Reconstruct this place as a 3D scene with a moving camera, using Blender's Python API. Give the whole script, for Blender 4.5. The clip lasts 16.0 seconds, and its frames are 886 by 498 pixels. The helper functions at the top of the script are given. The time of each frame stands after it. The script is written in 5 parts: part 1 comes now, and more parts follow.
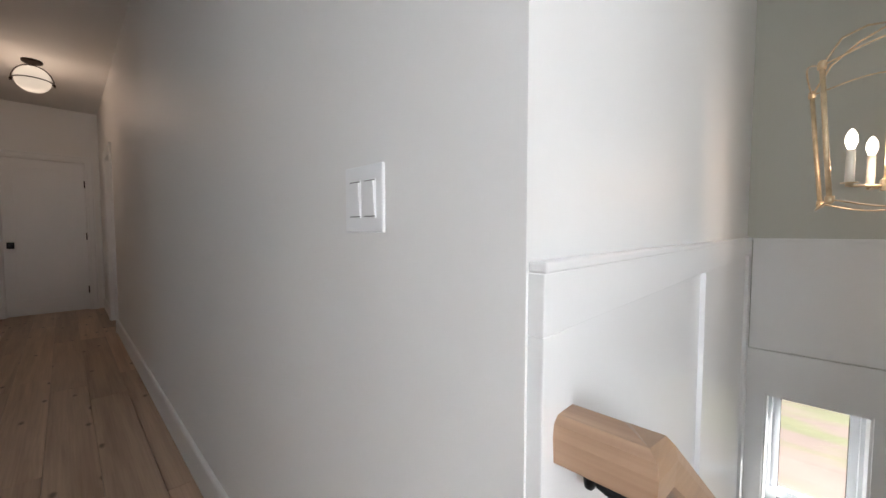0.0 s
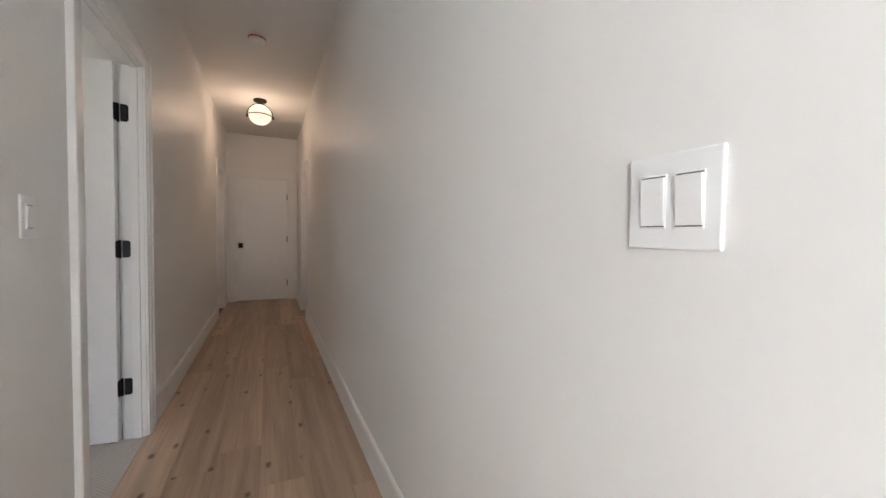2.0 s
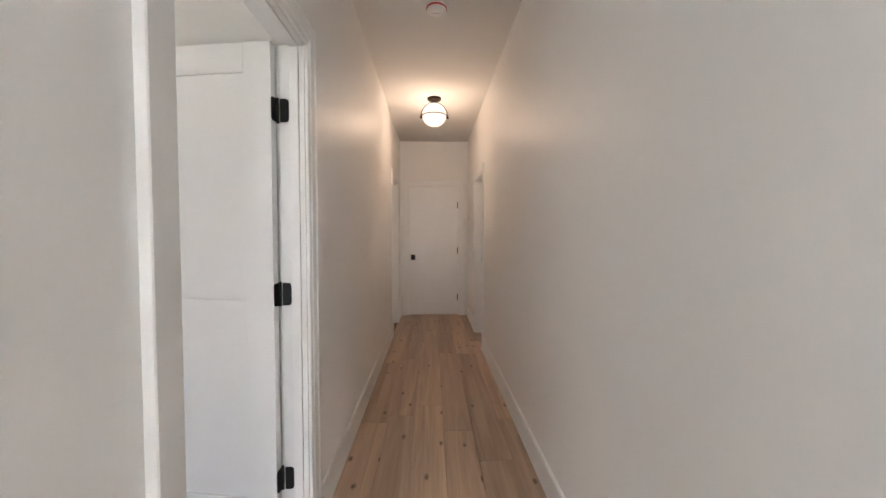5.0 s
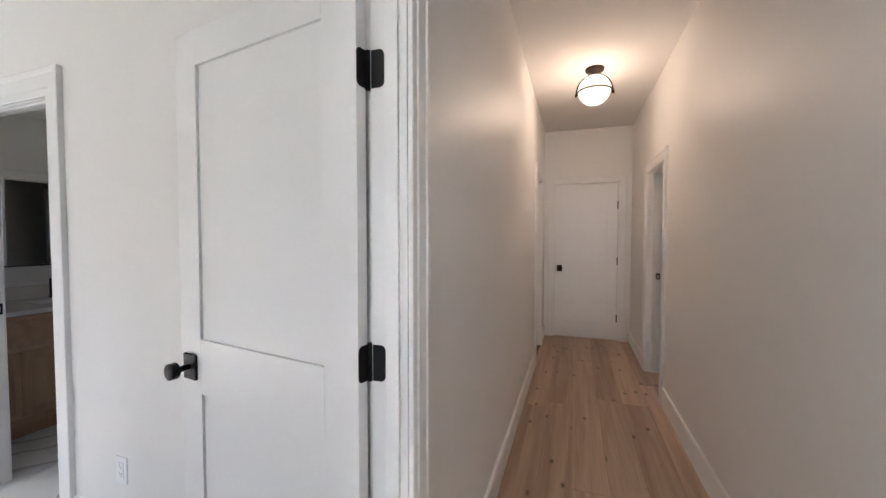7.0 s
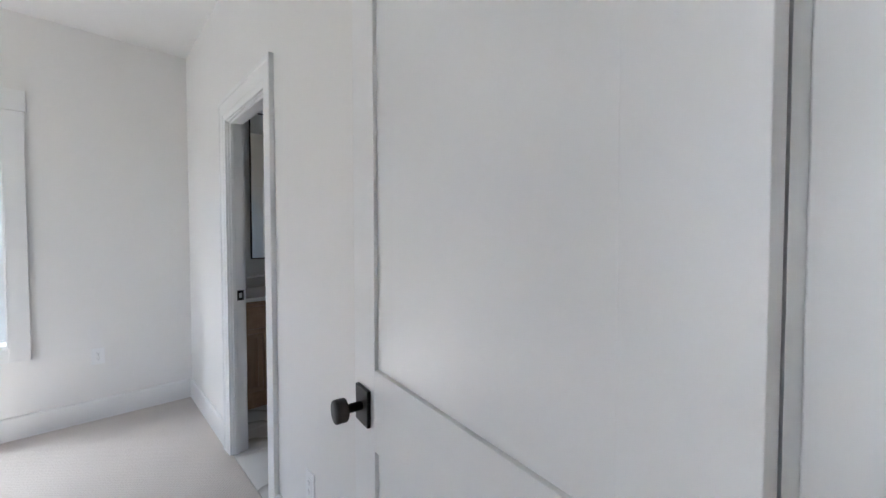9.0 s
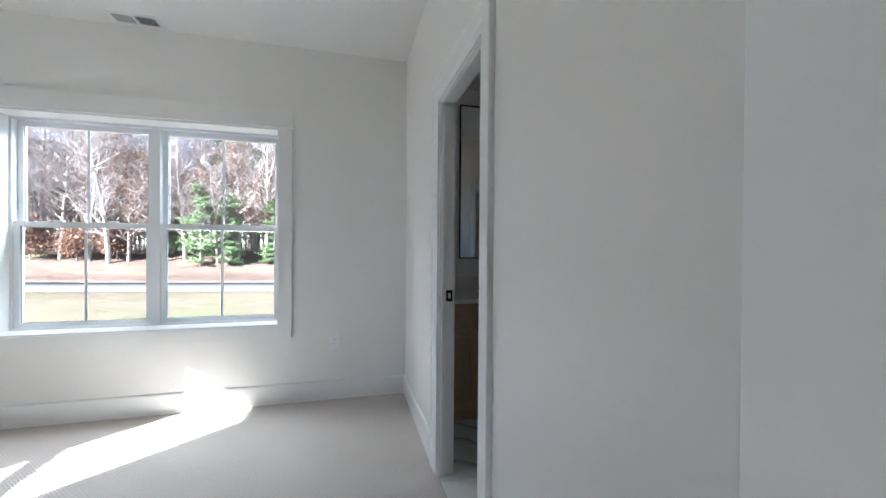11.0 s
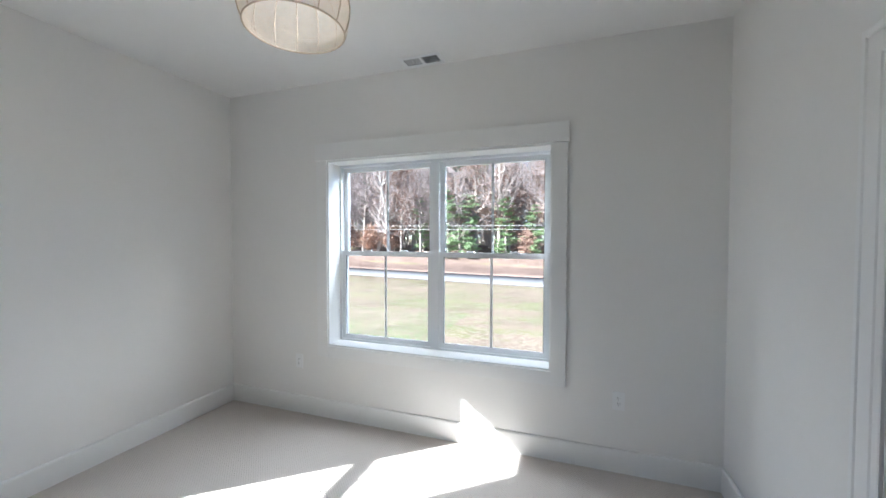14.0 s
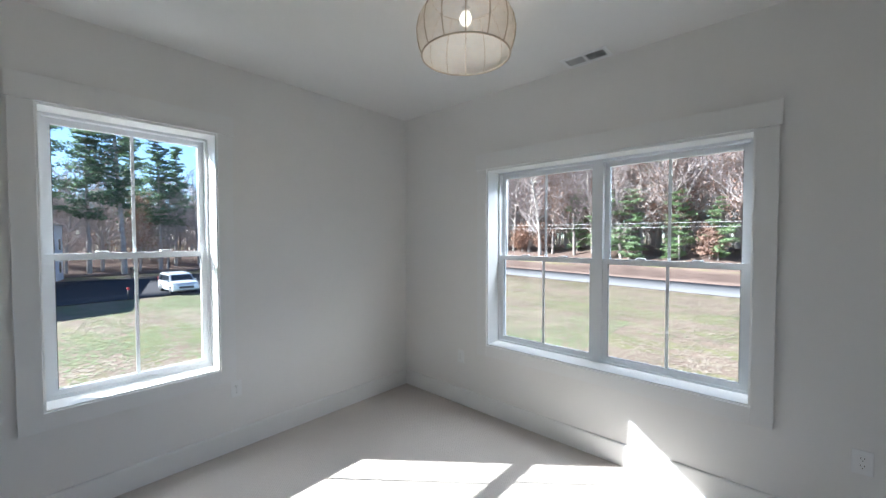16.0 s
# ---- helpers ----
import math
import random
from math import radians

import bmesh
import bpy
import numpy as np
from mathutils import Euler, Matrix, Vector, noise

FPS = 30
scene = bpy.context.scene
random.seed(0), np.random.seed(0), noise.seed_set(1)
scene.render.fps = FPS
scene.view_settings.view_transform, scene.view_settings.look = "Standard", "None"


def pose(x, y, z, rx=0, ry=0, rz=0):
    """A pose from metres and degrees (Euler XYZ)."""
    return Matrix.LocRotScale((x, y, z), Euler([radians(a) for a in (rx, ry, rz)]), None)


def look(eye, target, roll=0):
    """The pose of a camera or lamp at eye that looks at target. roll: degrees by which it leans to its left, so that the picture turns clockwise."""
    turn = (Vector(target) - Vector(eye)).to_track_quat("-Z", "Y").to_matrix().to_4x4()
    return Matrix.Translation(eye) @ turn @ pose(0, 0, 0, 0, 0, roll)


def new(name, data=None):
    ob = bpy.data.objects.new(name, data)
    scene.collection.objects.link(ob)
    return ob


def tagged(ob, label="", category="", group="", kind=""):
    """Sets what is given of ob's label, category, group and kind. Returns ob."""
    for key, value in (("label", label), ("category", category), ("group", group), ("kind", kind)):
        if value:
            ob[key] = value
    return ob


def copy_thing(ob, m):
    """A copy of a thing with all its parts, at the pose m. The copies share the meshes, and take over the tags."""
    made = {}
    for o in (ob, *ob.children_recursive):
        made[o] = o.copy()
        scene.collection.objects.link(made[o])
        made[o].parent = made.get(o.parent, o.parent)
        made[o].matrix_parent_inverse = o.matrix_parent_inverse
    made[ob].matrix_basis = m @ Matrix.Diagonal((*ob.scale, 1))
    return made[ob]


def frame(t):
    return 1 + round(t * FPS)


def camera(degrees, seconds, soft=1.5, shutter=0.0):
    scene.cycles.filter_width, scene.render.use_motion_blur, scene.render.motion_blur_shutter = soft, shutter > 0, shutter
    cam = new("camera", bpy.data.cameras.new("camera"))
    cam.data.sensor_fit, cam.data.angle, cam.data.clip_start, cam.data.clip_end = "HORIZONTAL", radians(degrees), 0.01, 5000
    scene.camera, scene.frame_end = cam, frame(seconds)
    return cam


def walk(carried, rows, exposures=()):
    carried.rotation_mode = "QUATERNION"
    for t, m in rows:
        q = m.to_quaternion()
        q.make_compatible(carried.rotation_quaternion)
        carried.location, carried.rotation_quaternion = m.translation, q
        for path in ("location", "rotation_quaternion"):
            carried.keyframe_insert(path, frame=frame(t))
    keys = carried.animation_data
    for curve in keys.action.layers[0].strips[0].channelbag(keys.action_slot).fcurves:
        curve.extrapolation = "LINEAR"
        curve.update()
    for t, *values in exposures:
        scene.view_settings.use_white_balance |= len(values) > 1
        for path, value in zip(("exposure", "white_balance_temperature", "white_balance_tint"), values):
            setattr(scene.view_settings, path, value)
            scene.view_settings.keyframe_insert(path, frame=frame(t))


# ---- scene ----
cam = camera(99.9, 16.0)
PATH = [
    (0, (0.679, -2.81, 1.117), (2.104, -1.41, 1.017), -0.0),
    (0.5, (0.659, -2.773, 1.101), (1.944, -1.242, 1.029), 0.5),
    (1, (0.649, -2.734, 1.111), (1.791, -1.094, 1.042), 0.6),
    (1.5, (0.631, -2.663, 1.115), (1.625, -0.929, 1.047), 0.8),
    (2, (0.607, -2.534, 1.126), (1.458, -0.725, 1.056), 0.8),
    (2.5, (0.596, -2.39, 1.146), (1.304, -0.52, 1.073), 0.7),
    (3, (0.58, -2.213, 1.165), (1.159, -0.3, 1.09), 0.7),
    (3.5, (0.571, -2.03, 1.182), (1.016, -0.082, 1.103), 0.6),
    (4, (0.541, -1.85, 1.214), (0.859, 0.123, 1.136), 0.5),
    (6.3, (0.436, -1.063, 1.329), (0.058, 0.9, 1.267), -0.1),
    (6.5, (0.421, -0.995, 1.341), (-0.041, 0.95, 1.272), 0.0),
    (7, (0.373, -0.826, 1.346), (-0.287, 1.061, 1.279), 0.0),
    (7.5, (0.286, -0.687, 1.334), (-0.571, 1.119, 1.268), 0.1),
    (8, (0.175, -0.566, 1.315), (-0.906, 1.115, 1.256), -0.1),
    (8.5, (0.047, -0.475, 1.31), (-1.218, 1.073, 1.249), -0.1),
    (11, (-0.63, -0.265, 1.22), (-2.567, 0.232, 1.203), 0.4),
    (11.5, (-0.782, -0.331, 1.237), (-2.757, -0.021, 1.216), 0.4),
    (12, (-0.916, -0.439, 1.274), (-2.911, -0.307, 1.245), 0.5),
    (12.5, (-1.014, -0.535, 1.324), (-3.013, -0.59, 1.289), 0.5),
    (13, (-1.079, -0.589, 1.383), (-3.063, -0.838, 1.336), 0.4),
    (13.5, (-1.117, -0.633, 1.435), (-3.065, -1.082, 1.385), 0.3),
    (14, (-1.141, -0.639, 1.478), (-3.029, -1.299, 1.423), 0.1),
    (14.5, (-1.13, -0.643, 1.518), (-2.941, -1.491, 1.456), -0.1),
    (15, (-1.119, -0.64, 1.524), (-2.832, -1.671, 1.465), -0.1),
    (15.5, (-1.099, -0.654, 1.528), (-2.705, -1.845, 1.466), -0.1),
    (16, (-1.075, -0.672, 1.526), (-2.559, -2.011, 1.467), -0.1),
]

STEPS = [(t, look(eye, target, roll)) for t, eye, target, roll in PATH]
walk(cam, STEPS, [(0, 3.66, 6150, 10), (1.5, 4.15, 6300, 10), (4, 4.9, 6450, 10), (7, 5.0, 6050, 10), (8.7, 4.75, 5850, 9), (11, 4.10, 5780, 5), (13, 3.88, 5780, 5), (15, 3.68, 5800, 5), (16, 3.46, 5800, 5)])

# ---- world, sun and lamps ----
SUN_WAY = Vector((-0.808, 1.0, -0.772)).normalized()
world = bpy.data.worlds.new("world")
scene.world = world
world.use_nodes = True
wn = world.node_tree
sky = wn.nodes.new("ShaderNodeTexSky")
sky.sky_type, sky.sun_disc, sky.dust_density, sky.ozone_density = "NISHITA", False, 0.0, 2.0
sky.air_density = 0.65
sky.sun_elevation = math.asin(-SUN_WAY.z)
sky.sun_rotation = math.atan2(-SUN_WAY.x, -SUN_WAY.y)
wn.links.new(sky.outputs[0], wn.nodes["Background"].inputs[0])
wn.nodes["Background"].inputs[1].default_value = 0.027
sun_data = bpy.data.lights.new("sun", "SUN")
sun_data.energy, sun_data.angle, sun_data.color = 2.1, radians(0.5), (1.0, 0.96, 0.91)
sun = new("sun", sun_data)
sun.matrix_world = Matrix.Translation((20, -30, 30)) @ SUN_WAY.to_track_quat("-Z", "Y").to_matrix().to_4x4()


def point_lamp(name, place, watts, radius, colour):
    d = bpy.data.lights.new(name, "POINT")
    d.energy, d.shadow_soft_size, d.color = watts, radius, colour
    o = new(name, d)
    o.location = place
    return o


WARM = (1.0, 0.70, 0.50)
point_lamp("hall_globe_light", (0.525, 2.556, 2.465), 0.39, 0.12, WARM)
point_lamp("pendant_light", (-2.54, -1.84, 2.60), 0.22, 0.025, (1.0, 0.91, 0.82))
XW_LAMP = -3.592
point_lamp("sconce_light", (XW_LAMP, 1.360, 1.940), 0.022, 0.015, WARM)
point_lamp("chandelier_light", (2.337, -2.963, 1.30), 0.20, 0.02, WARM)


def sky_strip(name, place, aim, wide, tall, watts):
    d = bpy.data.lights.new(name, "AREA")
    d.shape, d.size, d.size_y, d.energy, d.color = "RECTANGLE", wide, tall, watts, (0.95, 0.97, 1.0)
    o = new(name, d)
    o.matrix_world = look(place, aim)
    return o


# unseen area lamp added to brighten the hall from behind the start
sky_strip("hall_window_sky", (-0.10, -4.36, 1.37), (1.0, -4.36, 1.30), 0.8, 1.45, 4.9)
sky_strip("west_window_sky", (-4.20, -1.65, 2.42), (-3.0, -1.65, 0.9), 1.7, 0.40, 5.4)
sky_strip("south_window_sky", (-1.53, -4.05, 2.45), (-1.53, -2.9, 0.9), 0.8, 0.40, 2.3)


# ---- materials ----
def rgb(c):
    return (*c, 1.0)


def mat(name, colour, rough=0.5, metal=0.0, spread=0.06, scale=3.0, bump=0.0, bump_scale=60.0, fine=40.0, spec=0.5, per_object=0.0):
    """A painted or plain surface: two scales of noise in the colour, fine relief."""
    m = bpy.data.materials.new(name)
    m.use_nodes = True
    nt = m.node_tree
    b = nt.nodes["Principled BSDF"]
    b.inputs["Roughness"].default_value, b.inputs["Metallic"].default_value = rough, metal
    b.inputs["Specular IOR Level"].default_value = spec
    tc = nt.nodes.new("ShaderNodeTexCoord")
    n1, n2 = nt.nodes.new("ShaderNodeTexNoise"), nt.nodes.new("ShaderNodeTexNoise")
    n1.inputs["Scale"].default_value, n2.inputs["Scale"].default_value = scale, fine
    n1.inputs["Detail"].default_value, n2.inputs["Detail"].default_value = 4, 3
    for n in (n1, n2):
        nt.links.new(tc.outputs["Object"], n.inputs["Vector"])
    add = nt.nodes.new("ShaderNodeMath")
    add.operation = "MULTIPLY_ADD"
    add.inputs[1].default_value = 0.35
    nt.links.new(n2.outputs["Fac"], add.inputs[0])
    nt.links.new(n1.outputs["Fac"], add.inputs[2])
    ramp = nt.nodes.new("ShaderNodeMapRange")
    ramp.inputs[1].default_value, ramp.inputs[2].default_value = 0.35, 1.0
    ramp.inputs[3].default_value, ramp.inputs[4].default_value = 1 - spread, 1 + spread
    nt.links.new(add.outputs[0], ramp.inputs[0])
    out = ramp.outputs[0]
    if per_object:
        info = nt.nodes.new("ShaderNodeObjectInfo")
        pm = nt.nodes.new("ShaderNodeMapRange")
        pm.inputs[3].default_value, pm.inputs[4].default_value = 1 - per_object, 1 + per_object
        nt.links.new(info.outputs["Random"], pm.inputs[0])
        mu = nt.nodes.new("ShaderNodeMath")
        mu.operation = "MULTIPLY"
        nt.links.new(out, mu.inputs[0])
        nt.links.new(pm.outputs[0], mu.inputs[1])
        out = mu.outputs[0]
    mix = nt.nodes.new("ShaderNodeVectorMath")
    mix.operation = "SCALE"
    mix.inputs[0].default_value = colour
    nt.links.new(out, mix.inputs["Scale"])
    nt.links.new(mix.outputs[0], b.inputs["Base Color"])
    rr = nt.nodes.new("ShaderNodeMapRange")
    rr.inputs[3].default_value, rr.inputs[4].default_value = max(rough - 0.25 * spread, 0.02), min(rough + 0.25 * spread, 1)
    nt.links.new(n1.outputs["Fac"], rr.inputs[0])
    nt.links.new(rr.outputs[0], b.inputs["Roughness"])
    if bump:
        n3 = nt.nodes.new("ShaderNodeTexNoise")
        n3.inputs["Scale"].default_value, n3.inputs["Detail"].default_value = bump_scale, 4
        nt.links.new(tc.outputs["Object"], n3.inputs["Vector"])
        bp = nt.nodes.new("ShaderNodeBump")
        bp.inputs["Strength"].default_value, bp.inputs["Distance"].default_value = bump, 0.003
        nt.links.new(n3.outputs["Fac"], bp.inputs["Height"])
        nt.links.new(bp.outputs[0], b.inputs["Normal"])
    return m


def wood(name, light, dark, axis="Y", rough=0.4, per_object=0.0, ring=14.0, knots=False):
    """Sawn wood: grain stretched along one axis, with growth rings and, if wanted, knots."""
    m = bpy.data.materials.new(name)
    m.use_nodes = True
    nt = m.node_tree
    b = nt.nodes["Principled BSDF"]
    b.inputs["Roughness"].default_value = rough
    tc = nt.nodes.new("ShaderNodeTexCoord")
    info = nt.nodes.new("ShaderNodeObjectInfo")
    off = nt.nodes.new("ShaderNodeVectorMath")
    off.operation = "MULTIPLY_ADD"
    off.inputs[1].default_value = (7.0, 31.0, 13.0)
    nt.links.new(info.outputs["Random"], off.inputs[0])
    nt.links.new(tc.outputs["Object"], off.inputs[2])
    mp = nt.nodes.new("ShaderNodeMapping")
    mp.inputs["Scale"].default_value = {"X": (0.7, ring, ring), "Y": (ring, 0.7, ring), "Z": (ring, ring, 0.7)}[axis]
    nt.links.new(off.outputs[0], mp.inputs["Vector"])
    n1 = nt.nodes.new("ShaderNodeTexNoise")
    n1.inputs["Scale"].default_value, n1.inputs["Detail"].default_value, n1.inputs["Distortion"].default_value = 1.0, 6, 0.6
    nt.links.new(mp.outputs[0], n1.inputs["Vector"])
    mp2 = nt.nodes.new("ShaderNodeMapping")
    k = ring * 9
    mp2.inputs["Scale"].default_value = {"X": (3, k, k), "Y": (k, 3, k), "Z": (k, k, 3)}[axis]
    nt.links.new(off.outputs[0], mp2.inputs["Vector"])
    n2 = nt.nodes.new("ShaderNodeTexNoise")
    n2.inputs["Scale"].default_value, n2.inputs["Detail"].default_value = 1.0, 3
    nt.links.new(mp2.outputs[0], n2.inputs["Vector"])
    madd = nt.nodes.new("ShaderNodeMath")
    madd.operation = "MULTIPLY_ADD"
    madd.inputs[1].default_value = 0.4
    nt.links.new(n2.outputs["Fac"], madd.inputs[0])
    nt.links.new(n1.outputs["Fac"], madd.inputs[2])
    ramp = nt.nodes.new("ShaderNodeValToRGB")
    ramp.color_ramp.elements[0].position, ramp.color_ramp.elements[1].position = 0.42, 0.92
    ramp.color_ramp.elements[0].color, ramp.color_ramp.elements[1].color = rgb(dark), rgb(light)
    nt.links.new(madd.outputs[0], ramp.inputs[0])
    colour = ramp.outputs[0]
    if per_object:
        pm = nt.nodes.new("ShaderNodeMapRange")
        pm.inputs[3].default_value, pm.inputs[4].default_value = 1 - per_object, 1 + per_object
        nt.links.new(info.outputs["Random"], pm.inputs[0])
        sc = nt.nodes.new("ShaderNodeVectorMath")
        sc.operation = "SCALE"
        nt.links.new(colour, sc.inputs[0])
        nt.links.new(pm.outputs[0], sc.inputs["Scale"])
        colour = sc.outputs[0]
    if knots:
        mk = nt.nodes.new("ShaderNodeMapping")
        mk.inputs["Scale"].default_value = (4.5, 2.2, 4.5)
        nt.links.new(off.outputs[0], mk.inputs["Vector"])
        wob = nt.nodes.new("ShaderNodeTexNoise")
        wob.inputs["Scale"].default_value = 22.0
        nt.links.new(tc.outputs["Object"], wob.inputs["Vector"])
        vo = nt.nodes.new("ShaderNodeTexVoronoi")
        vo.voronoi_dimensions = "2D"
        vo.inputs["Scale"].default_value = 1.0
        nt.links.new(mk.outputs[0], vo.inputs["Vector"])
        dist = nt.nodes.new("ShaderNodeMath")
        dist.operation = "MULTIPLY_ADD"
        dist.inputs[1].default_value, dist.inputs[2].default_value = 0.09, -0.045
        nt.links.new(wob.outputs["Fac"], dist.inputs[0])
        sm = nt.nodes.new("ShaderNodeMath")
        sm.operation = "ADD"
        nt.links.new(dist.outputs[0], sm.inputs[0])
        nt.links.new(vo.outputs["Distance"], sm.inputs[1])
        kr = nt.nodes.new("ShaderNodeMapRange")
        kr.inputs[1].default_value, kr.inputs[2].default_value = 0.02, 0.075
        kr.inputs[3].default_value, kr.inputs[4].default_value = 0.8, 0.0
        nt.links.new(sm.outputs[0], kr.inputs[0])
        mixk = nt.nodes.new("ShaderNodeMix")
        mixk.data_type = "RGBA"
        mixk.inputs["B"].default_value = (0.05, 0.03, 0.018, 1)
        nt.links.new(kr.outputs[0], mixk.inputs["Factor"])
        nt.links.new(colour, mixk.inputs["A"])
        colour = mixk.outputs["Result"]
    nt.links.new(colour, b.inputs["Base Color"])
    bp = nt.nodes.new("ShaderNodeBump")
    bp.inputs["Strength"].default_value, bp.inputs["Distance"].default_value = 0.15, 0.001
    nt.links.new(n2.outputs["Fac"], bp.inputs["Height"])
    nt.links.new(bp.outputs[0], b.inputs["Normal"])
    return m


def carpet_mat():
    m = mat("cut_loop_carpet", (0.60, 0.55, 0.51), 0.95, spread=0.05, scale=2.0, fine=120, spec=0.1)
    nt = m.node_tree
    tc = nt.nodes.new("ShaderNodeTexCoord")
    mp = nt.nodes.new("ShaderNodeMapping")
    mp.inputs["Rotation"].default_value = (0, 0, radians(45))
    vo = nt.nodes.new("ShaderNodeTexVoronoi")
    vo.inputs["Scale"].default_value, vo.inputs["Randomness"].default_value = 75.0, 0.25
    nt.links.new(tc.outputs["Object"], mp.inputs["Vector"])
    nt.links.new(mp.outputs[0], vo.inputs["Vector"])
    bp = nt.nodes.new("ShaderNodeBump")
    bp.invert = True
    bp.inputs["Strength"].default_value, bp.inputs["Distance"].default_value = 0.7, 0.006
    nt.links.new(vo.outputs["Distance"], bp.inputs["Height"])
    nt.links.new(bp.outputs[0], nt.nodes["Principled BSDF"].inputs["Normal"])
    return m


def marble_mat():
    m = bpy.data.materials.new("veined_marble")
    m.use_nodes = True
    nt = m.node_tree
    b = nt.nodes["Principled BSDF"]
    b.inputs["Roughness"].default_value = 0.25
    tc, w, r = nt.nodes.new("ShaderNodeTexCoord"), nt.nodes.new("ShaderNodeTexWave"), nt.nodes.new("ShaderNodeValToRGB")
    w.inputs["Scale"].default_value, w.inputs["Distortion"].default_value, w.inputs["Detail"].default_value = 0.9, 14, 4
    w.wave_profile = "SAW"
    nt.links.new(tc.outputs["Object"], w.inputs["Vector"])
    nt.links.new(w.outputs["Fac"], r.inputs[0])
    r.color_ramp.elements[0].color, r.color_ramp.elements[1].color = (0.42, 0.40, 0.38, 1), (0.74, 0.73, 0.71, 1)
    r.color_ramp.elements[1].position = 0.22
    nt.links.new(r.outputs[0], b.inputs["Base Color"])
    return m


def glow(name, colour, strength):
    m = bpy.data.materials.new(name)
    m.use_nodes = True
    b = m.node_tree.nodes["Principled BSDF"]
    b.inputs["Base Color"].default_value, b.inputs["Emission Color"].default_value = rgb((0.8, 0.8, 0.78)), rgb(colour)
    b.inputs["Emission Strength"].default_value = strength
    return m


def glass(name, tint=(1, 1, 1), gloss=0.06):
    """Thin pane: clear, with a little mirror gloss by angle."""
    m = bpy.data.materials.new(name)
    m.use_nodes = True
    nt = m.node_tree
    nt.nodes.remove(nt.nodes["Principled BSDF"])
    tr, gl, mx, fr = (nt.nodes.new("ShaderNodeBsdf" + n) for n in ("Transparent", "Glossy")), None, None, None
    tr, gl = list(tr)
    mx, fr = nt.nodes.new("ShaderNodeMixShader"), nt.nodes.new("ShaderNodeFresnel")
    tr.inputs[0].default_value = rgb(tint)
    gl.inputs["Roughness"].default_value = 0.0
    fr.inputs["IOR"].default_value = 1.3
    nt.links.new(fr.outputs[0], mx.inputs[0])
    nt.links.new(tr.outputs[0], mx.inputs[1])
    nt.links.new(gl.outputs[0], mx.inputs[2])
    nt.links.new(mx.outputs[0], nt.nodes["Material Output"].inputs["Surface"])
    return m


M_WALL = mat("warm_white_wall_paint", (0.85, 0.84, 0.82), 0.45, spread=0.012, scale=1.2, bump=0.03, bump_scale=220)
M_CEIL = mat("flat_white_ceiling_paint", (0.86, 0.855, 0.84), 0.85, spread=0.012, bump=0.06, bump_scale=200)
M_TRIM = mat("satin_white_trim_paint", (0.86, 0.86, 0.85), 0.3, spread=0.012, bump=0.03, bump_scale=90)
M_DOOR = mat("satin_white_door_paint", (0.86, 0.86, 0.855), 0.28, spread=0.012, bump=0.03, bump_scale=90)
M_GREEN = mat("pale_sage_stairwell_paint", (0.55, 0.555, 0.49), 0.45, spread=0.015, bump=0.06, bump_scale=220)
M_VINYL = mat("white_vinyl", (0.80, 0.82, 0.84), 0.35, spread=0.01)
M_PLATE = mat("white_plastic_plate", (0.88, 0.885, 0.885), 0.45, spread=0.008)
M_SLOT = mat("dark_slot", (0.03, 0.03, 0.03), 0.6, spread=0.02)
M_BLACK = mat("matt_black_metal", (0.018, 0.018, 0.019), 0.42, 0.6, spread=0.15, bump=0.05, bump_scale=300)
M_BRONZE = mat("dark_bronze_metal", (0.05, 0.035, 0.028), 0.4, 0.8, spread=0.15)
M_BRASS = mat("brushed_brass", (0.62, 0.44, 0.2), 0.32, 1.0, spread=0.1)
M_GILT = mat("distressed_gilt_iron", (0.55, 0.42, 0.26), 0.45, 0.7, spread=0.4, scale=25, bump=0.2)
M_STEEL = mat("satin_steel", (0.6, 0.6, 0.6), 0.3, 1.0, spread=0.08)
M_CARPET = carpet_mat()
M_MARBLE = marble_mat()
M_QUARTZ = mat("white_quartz", (0.78, 0.77, 0.75), 0.2, spread=0.03, scale=6)
M_FLOOR = wood("oak_floor_plank", (0.60, 0.425, 0.30), (0.34, 0.225, 0.155), "Y", 0.38, 0.17, knots=True)
M_OAK_END = wood("natural_oak_return", (0.50, 0.33, 0.215), (0.30, 0.175, 0.11), "Y", 0.4)
M_OAK = wood("natural_oak", (0.47, 0.31, 0.19), (0.33, 0.20, 0.12), "X", 0.4)
M_OAKZ = wood("vanity_oak", (0.44, 0.29, 0.18), (0.31, 0.19, 0.11), "Z", 0.45)
M_GLASS = glass("window_glass")
M_SUBFLOOR = mat("plywood_subfloor", (0.2, 0.13, 0.08), 0.8)
M_GLOBE = glow("opal_glass_lit", (1.0, 0.80, 0.60), 0.045)
M_BULB = glow("lit_bulb", (1.0, 0.86, 0.66), 0.35)
M_SHADE = glow("lit_linen_shade", (1.0, 0.82, 0.66), 0.028)
M_CANDLE = mat("cream_candle_sleeve", (0.72, 0.66, 0.55), 0.5)
M_STRING = mat("natural_paper_string", (0.88, 0.84, 0.79), 0.85, spread=0.12, scale=30, bump=0.2, bump_scale=400)
M_RATTAN = mat("pale_rattan", (0.58, 0.49, 0.39), 0.6, spread=0.15, scale=40, bump=0.2)
M_RED = mat("red_plastic_ring", (0.55, 0.04, 0.04), 0.4)
M_SIDING = mat("white_lap_siding", (0.72, 0.73, 0.74), 0.6, spread=0.04)
